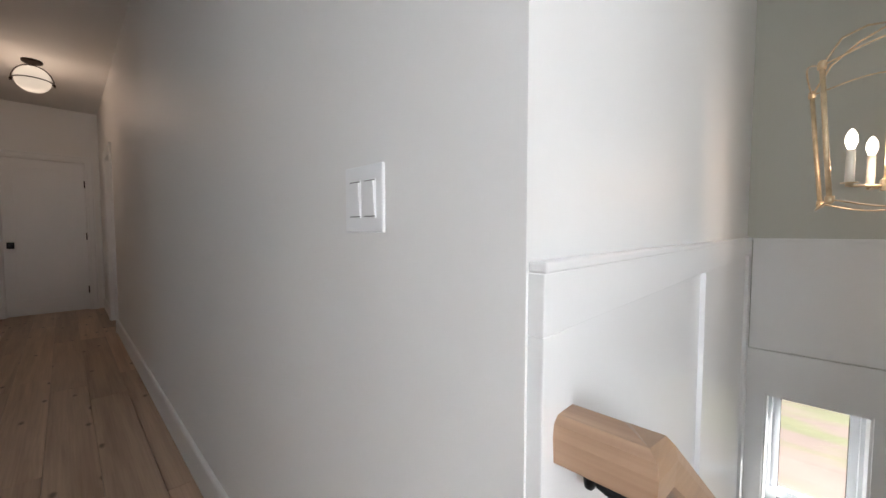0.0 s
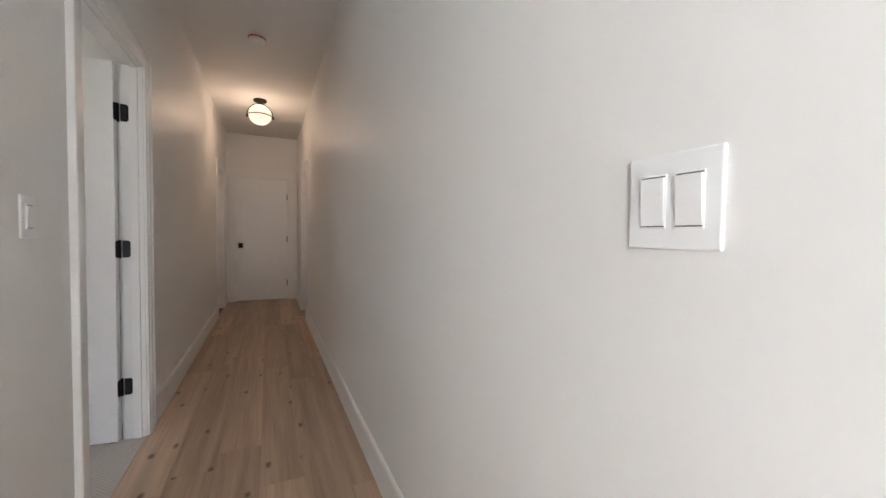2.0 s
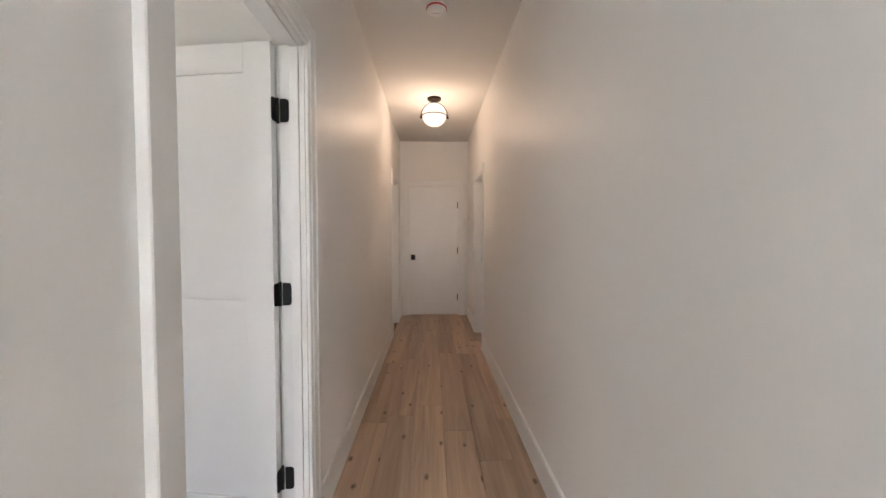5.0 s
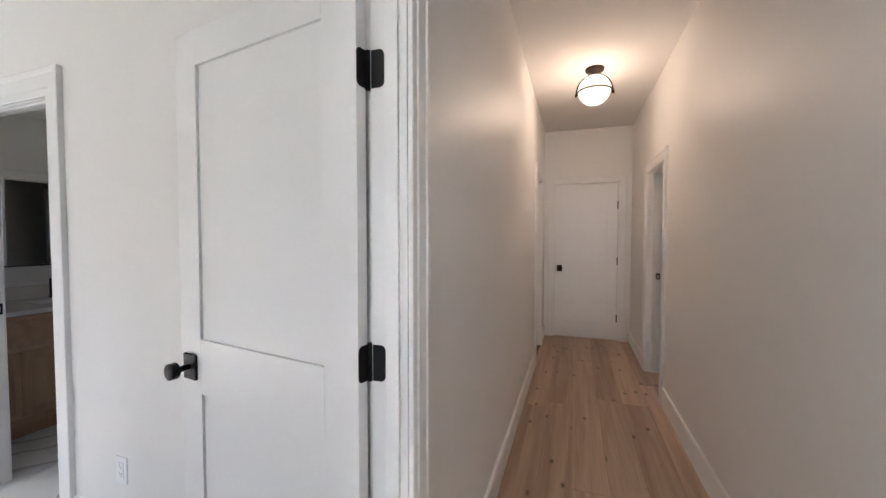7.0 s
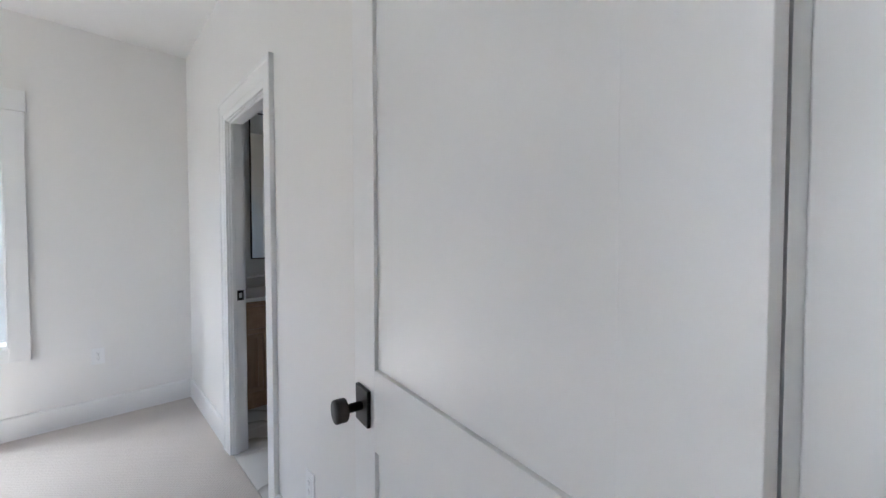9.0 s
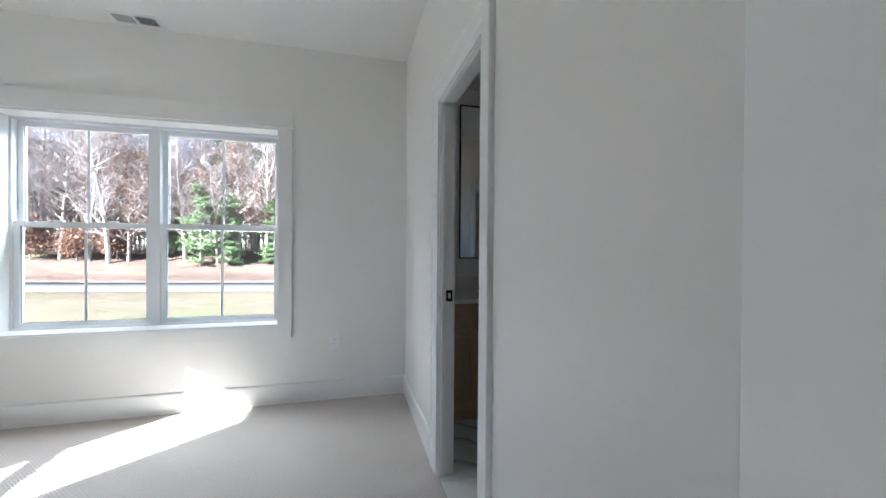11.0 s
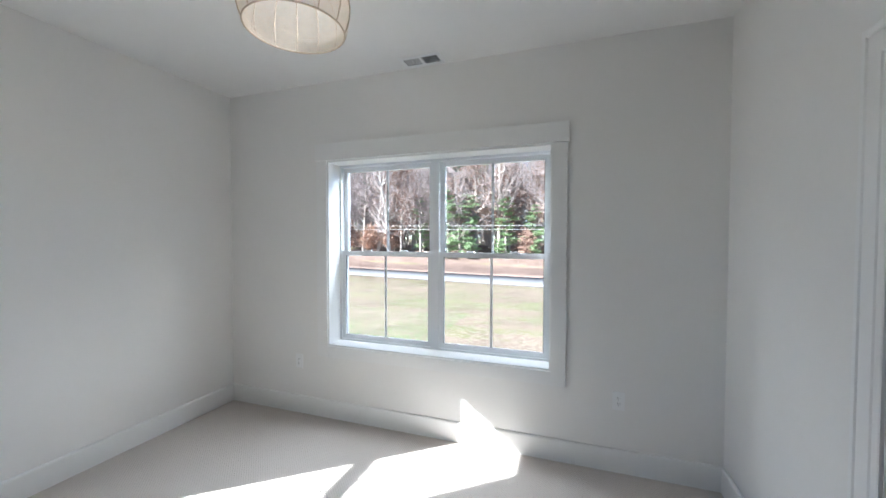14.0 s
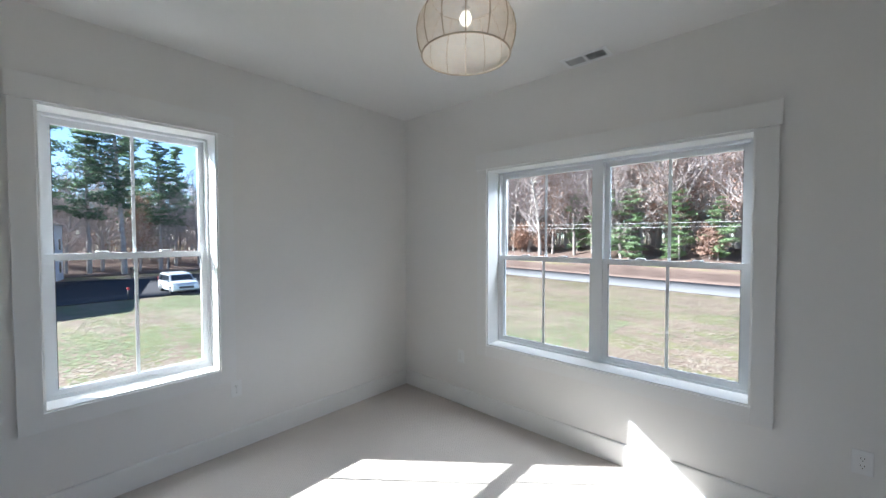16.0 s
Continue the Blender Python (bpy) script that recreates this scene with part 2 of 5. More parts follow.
M_CONCRETE = mat("foundation_concrete", (0.38, 0.37, 0.35), 0.85, spread=0.1, bump=0.2)
m_mirror = bpy.data.materials.new("silvered_mirror")
m_mirror.use_nodes = True
m_mirror.node_tree.nodes["Principled BSDF"].inputs["Metallic"].default_value = 1.0
m_mirror.node_tree.nodes["Principled BSDF"].inputs["Roughness"].default_value = 0.01
m_mirror.node_tree.nodes["Principled BSDF"].inputs["Base Color"].default_value = (0.86, 0.88, 0.87, 1)


# ---- mesh helpers ----
def box(bm, x0, x1, y0, y1, z0, z1):
    v = [bm.verts.new((x, y, z)) for z in (z0, z1) for y in (y0, y1) for x in (x0, x1)]
    for q in ((0, 2, 3, 1), (4, 5, 7, 6), (0, 1, 5, 4), (1, 3, 7, 5), (3, 2, 6, 7), (2, 0, 4, 6)):
        bm.faces.new([v[i] for i in q])
    return v


def boxes(*rows):
    bm = bmesh.new()
    for r in rows:
        box(bm, *r)
    return bm


def tube(bm, pts, radii, sides=8, caps=True):
    """A round bar along a line of points, with a radius at each."""
    pts = [Vector(p) for p in pts]
    if not isinstance(radii, (list, tuple)):
        radii = [radii] * len(pts)
    rings = []
    for i, p in enumerate(pts):
        d = (pts[min(i + 1, len(pts) - 1)] - pts[max(i - 1, 0)]).normalized()
        a = d.orthogonal().normalized() if i == 0 else (a - d * a.dot(d)).normalized()
        c = d.cross(a)
        rings.append([bm.verts.new(p + radii[i] * (a * math.cos(2 * math.pi * k / sides) + c * math.sin(2 * math.pi * k / sides))) for k in range(sides)])
    for r, s in zip(rings, rings[1:]):
        for k in range(sides):
            f = bm.faces.new((r[k], r[(k + 1) % sides], s[(k + 1) % sides], s[k]))
            f.smooth = True
    if caps:
        bm.faces.new(list(reversed(rings[0])))
        bm.faces.new(rings[-1])
    return bm


def lathe(bm, profile, sides=24, centre=(0, 0, 0), smooth=True):
    """A turned shape about z: profile of (radius, z)."""
    rings = []
    for r, z in profile:
        if r < 1e-5:
            rings.append([bm.verts.new((centre[0], centre[1], centre[2] + z))])
        else:
            rings.append([bm.verts.new((centre[0] + r * math.cos(2 * math.pi * k / sides), centre[1] + r * math.sin(2 * math.pi * k / sides), centre[2] + z)) for k in range(sides)])
    for a, b in zip(rings, rings[1:]):
        for k in range(sides):
            p = [a[k % len(a)], a[(k + 1) % len(a)], b[(k + 1) % len(b)], b[k % len(b)]]
            q = []
            for v in p:
                if v not in q:
                    q.append(v)
            if len(q) > 2:
                bm.faces.new(q).smooth = smooth
    return bm


def mesh_of(name, bm, material):
    me = bpy.data.meshes.new(name)
    bmesh.ops.recalc_face_normals(bm, faces=bm.faces)
    bm.to_mesh(me)
    bm.free()
    me.materials.append(material)
    return me


def part(name, bm, material, parent=None, label="", bevel=0.0, m=None):
    """One bmesh as one mesh object, under a thing or a part."""
    ob = new(name, mesh_of(name, bm, material))
    if parent is not None:
        ob.parent = parent
    if m is not None:
        ob.matrix_basis = m
    if bevel:
        mod = ob.modifiers.new("bevel", "BEVEL")
        mod.width, mod.segments, mod.limit_method = bevel, 2, "ANGLE"
    if label:
        tagged(ob, label)
    return ob


def thing(name, m, label, category, group="", kind=""):
    ob = new(name)
    ob.empty_display_size = 0.1
    ob.matrix_basis = m
    return tagged(ob, label, category, group, kind)


def solid(name, bm, material, label, category="", kind="structure", bevel=0.0):
    return tagged(part(name, bm, material, None, "", bevel), label, category or name.split("_")[0], kind=kind)


def wall_panel(bm, us, zs, holes, t0, t1, put):
    """A wall slab from us[0] to us[1] and zs[0] to zs[1] with rectangular holes (u0, u1, z0, z1), thickness t0 to t1. put(u, t, z) gives a place."""
    ug = sorted({us[0], us[1], *(h[0] for h in holes), *(h[1] for h in holes)})
    zg = sorted({zs[0], zs[1], *(h[2] for h in holes), *(h[3] for h in holes)})
    verts = {}

    def vert(u, t, z):
        key = (u, t, z)
        if key not in verts:
            verts[key] = bm.verts.new(put(u, t, z))
        return verts[key]

    full = {}
    for i in range(len(ug) - 1):
        for j in range(len(zg) - 1):
            cu, cz = (ug[i] + ug[i + 1]) / 2, (zg[j] + zg[j + 1]) / 2
            full[i, j] = not any(h[0] < cu < h[1] and h[2] < cz < h[3] for h in holes)
    for (i, j), ok in full.items():
        if not ok:
            continue
        u0, u1, z0, z1 = ug[i], ug[i + 1], zg[j], zg[j + 1]
        for t in (t0, t1):
            bm.faces.new([vert(u0, t, z0), vert(u1, t, z0), vert(u1, t, z1), vert(u0, t, z1)])
        for (di, dj), (a, b) in {(-1, 0): ((u0, z0), (u0, z1)), (1, 0): ((u1, z0), (u1, z1)), (0, -1): ((u0, z0), (u1, z0)), (0, 1): ((u0, z1), (u1, z1))}.items():
            if not full.get((i + di, j + dj), False):
                bm.faces.new([vert(a[0], t0, a[1]), vert(b[0], t0, b[1]), vert(b[0], t1, b[1]), vert(a[0], t1, a[1])])
    return bm


def wall_x(name, x0, x1, ys, zs, holes, material, label):
    return solid(name, wall_panel(bmesh.new(), ys, zs, holes, x0, x1, lambda u, t, z: (t, u, z)), material, label, "wall")


def wall_y(name, y0, y1, xs, zs, holes, material, label):
    return solid(name, wall_panel(bmesh.new(), xs, zs, holes, y0, y1, lambda u, t, z: (u, t, z)), material, label, "wall")


# ---- plan ----
H = 2.74                       # ceiling
W = 1.065                      # hall width
XW, YS, YB = -3.705, -3.57, 0.205   # bedroom: window wall, sun wall, bath wall
BX = -0.095                    # bedroom face of the hall wall
OUT = 0.255                    # outer wall
YF = 4.40                      # end of the hall
ST, SE = -2.57, 3.30           # stairwell: side wall, end wall
DH = 2.02                      # door openings
D_BED = (-0.782, 0.0)
D_BATH = (-2.555, -1.882)
D_RIGHT = (2.60, 3.325)
D_LEFT = (3.19, 3.90)
D_END = (0.118, 0.926)
D_LINEN = (1.47, 2.25)
WIN_W = (-2.535, -0.770, 0.595, 2.108)
WIN_S = (-1.955, -1.10, 0.592, 2.245)
WIN_B = (1.600, 2.360, 1.21, 2.20)
WIN_R = (2.05, 3.30, 0.60, 2.15)
# invented opening for the added hall lamp, never in view
WIN_ADDED = (-4.78, -3.94, 0.60, 2.15)
WIN_T = (-3.06, -2.665, -1.00, 0.245)

PAINT = "smooth warm white painted plaster wall"
wall_x("wall_hall_left", BX, 0.0, (-4.92, 4.52), (0, H), [(*D_BED, 0, DH), (*D_LEFT, 0, DH), WIN_ADDED], M_WALL, PAINT + " along the hall")
wall_x("wall_hall_right", W, W + 0.115, (ST, 4.52), (0, H), [(*D_RIGHT, 0, 1.98)], M_WALL, PAINT + " along the hall")
wall_x("wall_hall_right_south", W, W + 0.115, (-4.92, -3.66), (0, H), [], M_WALL, PAINT + " beside the stairs")
wall_y("wall_hall_end", YF, YF + 0.115, (0.0, W), (0, H), [(*D_END, 0, DH + 0.034)], M_WALL, PAINT + " at the end of the hall")
wall_y("wall_hall_south", -5.02, -4.92, (BX, W + 0.115), (0, H), [], M_WALL, PAINT)
wall_x("wall_west", XW - OUT, XW, (YS - OUT, 3.12), (-0.25, H), [WIN_W, WIN_B], M_WALL, PAINT + " with a double window")
wall_y("wall_south", YS - OUT, YS, (XW, BX), (-0.25, H), [WIN_S], M_WALL, PAINT + " with a single window")
wall_y("wall_bath_side", YB, YB + 0.075, (XW, BX), (0, H), [(*D_BATH, 0, 1.995)], M_WALL, PAINT + " between bedroom and bathroom")
wall_x("wall_bath_east", -1.75, -1.635, (YB + 0.075, 3.0), (0, H), [(*D_LINEN, 0, DH)], M_WALL, PAINT + " in the bathroom")
wall_y("wall_bath_north", 3.0, 3.12, (XW, BX), (0, H), [], M_WALL, PAINT + " in the bathroom")
wall_y("wall_room_north", 7.3, 7.3 + OUT, (W, 4.9), (-0.25, H), [WIN_R], M_WALL, PAINT + " with a window")
wall_y("wall_room_south", 1.6, 1.72, (W + 0.115, 4.9), (0, H), [], M_WALL, PAINT)
wall_x("wall_room_east", 4.9, 4.9 + OUT, (1.6, 7.3 + OUT), (-0.25, H), [], M_WALL, PAINT)
wall_x("wall_room_west", W, W + 0.115, (4.52, 7.3), (0, H), [], M_WALL, PAINT)
wall_y("wall_landing_back", 4.52, 4.64, (BX, W), (0, H), [], M_WALL, PAINT)
wall_y("wall_stair_north", ST, ST + 0.115, (W + 0.115, SE), (-3.0, H), [], M_WALL, "pale warm painted stairwell wall above white wainscot")
wall_y("wall_stair_south", -3.78, -3.66, (W + 0.115, SE), (-3.0, H), [], M_GREEN, "pale warm painted stairwell wall")
wall_x("wall_stair_end", SE, SE + OUT, (-3.78, ST + 0.115), (-3.0, H), [WIN_T], M_GREEN, "pale warm painted stairwell wall with a low window")
wall_x("wall_under_hall", W, W + 0.115, (-3.78, ST + 0.115), (-3.0, -0.24), [], M_GREEN, "pale warm painted wall under the hall")

solid("ceiling", boxes((XW - OUT, BX, YS - OUT, 3.12, H, H + 0.18)), M_CEIL, "flat white painted ceiling")
solid("ceiling_hall", boxes((BX, 5.2, -5.02, 7.56, H, H + 0.18)), M_CEIL, "flat white painted ceiling", "ceiling")
solid("floor_bedroom", boxes((XW, BX, YS, YB, -0.2, 0.0), (BX, -0.0005, D_BED[0] + 0.018, D_BED[1] - 0.018, -0.021, 0.0)), M_CARPET, "beige low loop carpet with a fine ribbed weave", "floor")
solid("floor_bath_base", boxes((XW, -1.75, YB + 0.075, 3.0, -0.2, -0.012)), M_SUBFLOOR, "mortar bed under the bathroom tiles", "floor")
solid("floor_threshold", boxes((-1.635, BX, YB, 3.0, -0.2, -0.02)), M_SUBFLOOR, "closed floor behind the bathroom", "floor")
solid("floor_stairs_bottom", boxes((W + 0.115, SE, -3.66, ST, -3.0, -2.88)), M_SUBFLOOR, "dark floor at the foot of the stairs", "floor")


def slab_floor(name, x0, x1, y0, y1):
    return solid(name, boxes((x0, x1, y0, y1, -0.22, -0.022)), M_SUBFLOOR, "wide natural oak plank floor with knots", "floor")


floor_hall = slab_floor("floor_hall", BX, W + 0.115, -4.92, 4.52)
floor_room = slab_floor("floor_room", W + 0.115, 4.9, 1.72, 7.3)

# lower storey, so that the house stands on the ground
GROUND = -3.4
wall_x("wall_lower_west", XW - OUT, XW, (YS - OUT, 3.12), (GROUND - 0.3, -0.25), [], M_SIDING, "white lap siding of the lower storey")
wall_y("wall_lower_south", YS - OUT, YS, (XW, BX), (GROUND - 0.3, -0.25), [], M_SIDING, "white lap siding of the lower storey")


# ---- doors ----
CASING = [(0.0, 0.0), (0.0, 0.0115), (0.004, 0.0135), (0.022, 0.0140), (0.026, 0.0180), (0.068, 0.0185), (0.072, 0.0230), (0.085, 0.0230), (0.088, 0.0205), (0.088, 0.0)]


def casing_bm(u0, u1, z1, face, sign, head=0.0, wide=1.0):
    """A mitred casing round an opening, swept from a moulded profile; sign -1 stands proud towards -y."""
    bm = bmesh.new()
    rows = []
    z0 = 0.0
    for d, h in CASING:
        d *= wide
        y = face + sign * h
        dz = d * (1 + head / 0.088)
        rows.append([bm.verts.new(p) for p in ((u0 - d, y, z0), (u0 - d, y, z1 + dz), (u1 + d, y, z1 + dz), (u1 + d, y, z0))])
    for a, b in zip(rows, rows[1:]):
        for k in range(3):
            bm.faces.new((a[k], a[k + 1], b[k + 1], b[k]))
    for k in (0, 3):
        bm.faces.new([r[k] for r in rows])
    return bm


def leaf_meshes(w, h):
    st, t = 0.112, 0.035
    lock = 0.911
    frame_bm = boxes((0, st, 0, t, 0, h), (w - st, w, 0, t, 0, h), (st, w - st, 0, t, 0, 0.21), (st, w - st, 0, t, lock - 0.09, lock + 0.09), (st, w - st, 0, t, h - 0.112, h))
    panels = [boxes((st, w - st, 0.009, t - 0.009, 0.21, lock - 0.09)), boxes((st, w - st, 0.009, t - 0.009, lock + 0.09, h - 0.112))]
    return frame_bm, panels


def rounded_plate(bm, w, h, t, r, put):
    """A flat plate with round corners on its far side, put(u, v, t)."""
    pts = [(0, 0)]
    for cx, cz, a0 in ((w - r, r, -90), (w - r, h - r, 0)):
        for k in range(6):
            a = radians(a0 + 18 * k)
            pts.append((cx + r * math.cos(a), cz + r * math.sin(a)))
    pts.append((0, h))
    lo, hi = [bm.verts.new(put(u, v, 0)) for u, v in pts], [bm.verts.new(put(u, v, t)) for u, v in pts]
    bm.faces.new(lo), bm.faces.new(hi)
    for k in range(len(pts)):
        bm.faces.new((lo[k], lo[(k + 1) % len(pts)], hi[(k + 1) % len(pts)], hi[k]))


def knob_set(leaf, u, z, face, sign):
    ros = part("rosette", boxes((u - 0.033, u + 0.033, min(face, face + sign * 0.009), max(face, face + sign * 0.009), z - 0.041, z + 0.041)), M_BLACK, leaf, "matt black rectangular rosette", 0.001)
    bm = bmesh.new()
    lathe(bm, [(0.0, 0.0), (0.010, 0.0), (0.010, 0.034), (0.013, 0.036), (0.0245, 0.037), (0.026, 0.039), (0.026, 0.060), (0.0245, 0.062), (0.0, 0.062)], 24)
    bm.transform(Matrix.Translation((u, face + sign * 0.009, z)) @ Matrix.Rotation(radians(90 if sign < 0 else -90), 4, "X"))
    part("knob", bm, M_BLACK, leaf, "matt black round knob")


HINGES = (0.234, 0.977, 1.694)


def door(name, m, opening, label, leaf=None, hinge_end=1, angle=0.0, knobs=True, face_b=True, strike=0, h=None, t=0.115, head=0.0, wide=1.0, leaf_w=None):
    """A doorway in local x (along), y (through the wall), z: jambs, stops, casings and, if wanted, its leaf.
    leaf: local y of the hinge pin, or None for no leaf."""
    u0, u1 = opening
    top = h or DH
    d = thing(name, m, label, "door", kind="structure")
    part("casing", casing_bm(u0 + 0.012, u1 - 0.012, top - 0.012, 0.0, -1, head, wide), M_TRIM, d)
    if face_b:
        part("casing", casing_bm(u0 + 0.012, u1 - 0.012, top - 0.012, t, 1, head, wide), M_TRIM, d)
    j = 0.018
    part("jamb", boxes((u0, u0 + j, -0.001, t + 0.001, 0, top - j)), M_TRIM, d, "", 0.0015)
    part("jamb", boxes((u1 - j, u1, -0.001, t + 0.001, 0, top - j)), M_TRIM, d, "", 0.0015)
    part("head_jamb", boxes((u0, u1, -0.001, t + 0.001, top - j, top)), M_TRIM, d, "", 0.0015)
    s0, s1 = (t - 0.076, t - 0.043) if leaf is None or leaf > 0.06 else (0.040, 0.076)
    s0 = max(s0, 0.012)
    for a, b in ((u0 + j, u0 + j + 0.011), (u1 - j - 0.011, u1 - j)):
        part("stop", boxes((a, b, s0, s1, 0, top - j - 0.011)), M_TRIM, d, "", 0.0015)
    part("stop", boxes((u0 + j, u1 - j, s0, s1, top - j - 0.011, top - j)), M_TRIM, d, "", 0.0015)
    if strike:
        e = u0 + j if strike < 0 else u1 - j
        s = 1 if strike < 0 else -1
        part("strike_plate", boxes((min(e, e + s * 0.002), max(e, e + s * 0.002), t - 0.037, t - 0.002, 0.925, 0.985)), M_BLACK, d, "matt black strike plate")
        part("latch_hole", boxes((min(e + s * 0.002, e + s * 0.0028), max(e + s * 0.002, e + s * 0.0028), t - 0.027, t - 0.012, 0.941, 0.969)), M_STEEL, d)
    if leaf is None:
        return d
    w, hh = leaf_w or u1 - u0 - 2 * j - 0.006, top - j - 0.014
    pin_u = (u1 - j - 0.002) if hinge_end > 0 else (u0 + j + 0.002)
    fb, panels = leaf_meshes(w, hh)
    lm = pose(pin_u, leaf, 0.011, 0, 0, angle)
    lf = part("leaf", fb, M_DOOR, d, "white painted two-panel shaker door leaf", 0.0012, lm)
    for p in panels:
        part("panel", p, M_DOOR, lf)
    if knobs:
        knob_set(lf, w - 0.060, 0.907, 0.035, 1)
        knob_set(lf, w - 0.060, 0.907, 0.0, -1)
        part("latch", boxes((w, w + 0.002, 0.005, 0.03, 0.87, 0.93)), M_BLACK, lf)
    for z in HINGES:
        bm = bmesh.new()
        rounded_plate(bm, 0.034, 0.090, 0.002, 0.013, lambda u, v, q: (-q, 0.001 + u, z + v))
        tube(bm, [(-0.003, -0.004, z - 0.003), (-0.003, -0.004, z + 0.093)], 0.0062, 10)
        part("hinge", bm, M_BLACK, lf, "matt black butt hinge")
    return d


def jamb_hinges(d, u, s, y, sign):
    """The hinge leaves that are let into a jamb whose face is at u."""
    for z in HINGES:
        bm = bmesh.new()
        rounded_plate(bm, 0.034, 0.090, 0.0022, 0.013, lambda a, v, q: (u + s * q, y + sign * a, z + 0.011 + v))
        part("hinge_plate", bm, M_BLACK, d, "matt black hinge plate")


door_1 = door("door_1", pose(0, 0, 0, 0, 0, 90), D_BED, "white painted bedroom doorway with its door standing open", leaf=0.108, angle=81.5, t=0.095, leaf_w=0.768)
jamb_hinges(door_1, D_BED[1] - 0.018, -1, 0.093, -1)
door_2 = door("door_2", pose(0, YB, 0), D_BATH, "white painted bathroom doorway with a moulded casing", strike=-1, head=0.015, h=1.995, wide=1.2, t=0.075)
door_3 = door("door_3", pose(W, 0, 0, 0, 0, -90), (-D_RIGHT[1], -D_RIGHT[0]), "white painted open doorway to another room", strike=-1, h=1.98)
door_4 = door("door_4", pose(0, 0, 0, 0, 0, 90), D_LEFT, "white painted closed door in the hall", leaf=0.095, t=0.095, hinge_end=1, angle=180, knobs=False)
# the door at the end of the hall is shut; its leaf is flush with the hall
door_5 = door("door_5", pose(0, YF, 0), D_END, "white painted two-panel door, shut, at the hall's end", leaf=0.002, hinge_end=1, angle=180, h=DH + 0.034, face_b=False, knobs=False)
leaf_5 = [o for o in door_5.children if o.name.startswith("leaf")][0]
leaf_5.matrix_basis = pose(D_END[0] + 0.021, 0.002, 0.011)
for o in list(leaf_5.children):
    if o.name.startswith("hinge"):
        o.matrix_basis = Matrix.Translation((D_END[1] - D_END[0] - 0.039, 0, 0))
knob_set(leaf_5, 0.062, 0.912, 0.0, -1)
door_6 = door("door_6", pose(-1.75, 0, 0, 0, 0, -90), (-D_LINEN[1], -D_LINEN[0]), "white painted closet doorway, its door swung open", leaf=0.118, hinge_end=-1, angle=88, face_b=False)
jamb_hinges(door_6, -D_LINEN[1] + 0.018, 1, 0.113, -1)


# ---- windows ----
def window(name, m, hole, units, label, depth=0.205, head=0.04, sash_t=0.034, muntins=True):
    """A double-hung window in local x, y (outwards), z: casing, jamb liner, frames, sashes, panes and muntins."""
    u0, u1, z0, z1 = hole
    d = thing(name, m, label, "window", kind="structure")
    # flat picture-frame casing with a taller head
    cw, p = 0.092, 0.019
    part("casing", boxes((u0 - cw, u0 + 0.004, -p, 0, z0 - 0.09, z1)), M_TRIM, d, "", 0.0015)
    part("casing", boxes((u1 - 0.004, u1 + cw, -p, 0, z0 - 0.09, z1)), M_TRIM, d, "", 0.0015)
    part("apron", boxes((u0 + 0.004, u1 - 0.004, -p + 0.001, 0, z0 - 0.09, z0 + 0.004)), M_TRIM, d, "", 0.0015)
    part("head_casing", boxes((u0 - cw - 0.010, u1 + cw + 0.010, -p - 0.005, 0, z1 + 0.0005, z1 + 0.092 + head)), M_TRIM, d, "", 0.0015)
    # liner boards from the wall's face to the frame
    e = depth - 0.055
    part("liner", boxes((u0, u0 + 0.014, -0.006, e, z0 + 0.014, z1 - 0.014)), M_TRIM, d)
    part("liner", boxes((u1 - 0.014, u1, -0.006, e, z0 + 0.014, z1 - 0.014)), M_TRIM, d)
    part("liner", boxes((u0, u1, -0.006, e, z1 - 0.014, z1)), M_TRIM, d)
    part("sill", boxes((u0, u1, -0.006, e, z0, z0 + 0.014)), M_TRIM, d)
    n = units
    each = (u1 - u0) / n
    zm = z0 + (z1 - z0) * 0.5
    for k in range(n):
        a, b = u0 + k * each, u0 + (k + 1) * each
        f = 0.030
        part("frame", boxes((a, a + f, e, depth + 0.05, z0, z1), (b - f, b, e, depth + 0.05, z0, z1), (a + f, b - f, e, depth + 0.05, z0, z0 + f), (a + f, b - f, e, depth + 0.05, z1 - f, z1)), M_VINYL, d, "white vinyl window frame")
        r = sash_t
        for up in (0, 1):
            y0 = depth - 0.045 + up * 0.036
            y1 = y0 + 0.033
            za, zb = (z0 + f, zm + 0.02) if not up else (zm - 0.02, z1 - f)
            sa, sb = a + f, b - f
            sash = part("sash", boxes((sa, sa + r, y0, y1, za, zb), (sb - r, sb, y0, y1, za, zb), (sa + r, sb - r, y0, y1, za, za + r), (sa + r, sb - r, y0, y1, zb - r, zb)), M_VINYL, d, "white vinyl sash")
            ym = (y0 + y1) / 2
            pane = part("pane", boxes((sa + r, sb - r, ym - 0.002, ym + 0.002, za + r, zb - r)), M_GLASS, sash)
            pane.visible_shadow = False
            um = (sa + sb) / 2
            if muntins:
                part("muntin", boxes((um - 0.009, um + 0.009, ym - 0.008, ym - 0.003, za + r, zb - r)), M_VINYL, sash)
            part("gasket", boxes((sa + r, sa + r + 0.003, ym - 0.007, ym - 0.003, za + r, zb - r), (sb - r - 0.003, sb - r, ym - 0.007, ym - 0.003, za + r, zb - r), (sa + r + 0.003, sb - r - 0.003, ym - 0.007, ym - 0.003, za + r, za + r + 0.003)), M_SLOT, sash)
            if not up:
                for q in (0.3, 0.7):
                    uq = sa + (sb - sa) * q
                    part("sash_lock", boxes((uq - 0.03, uq + 0.03, y0 + 0.004, y1, zb, zb + 0.012)), M_VINYL, sash, "", 0.003)
    return d


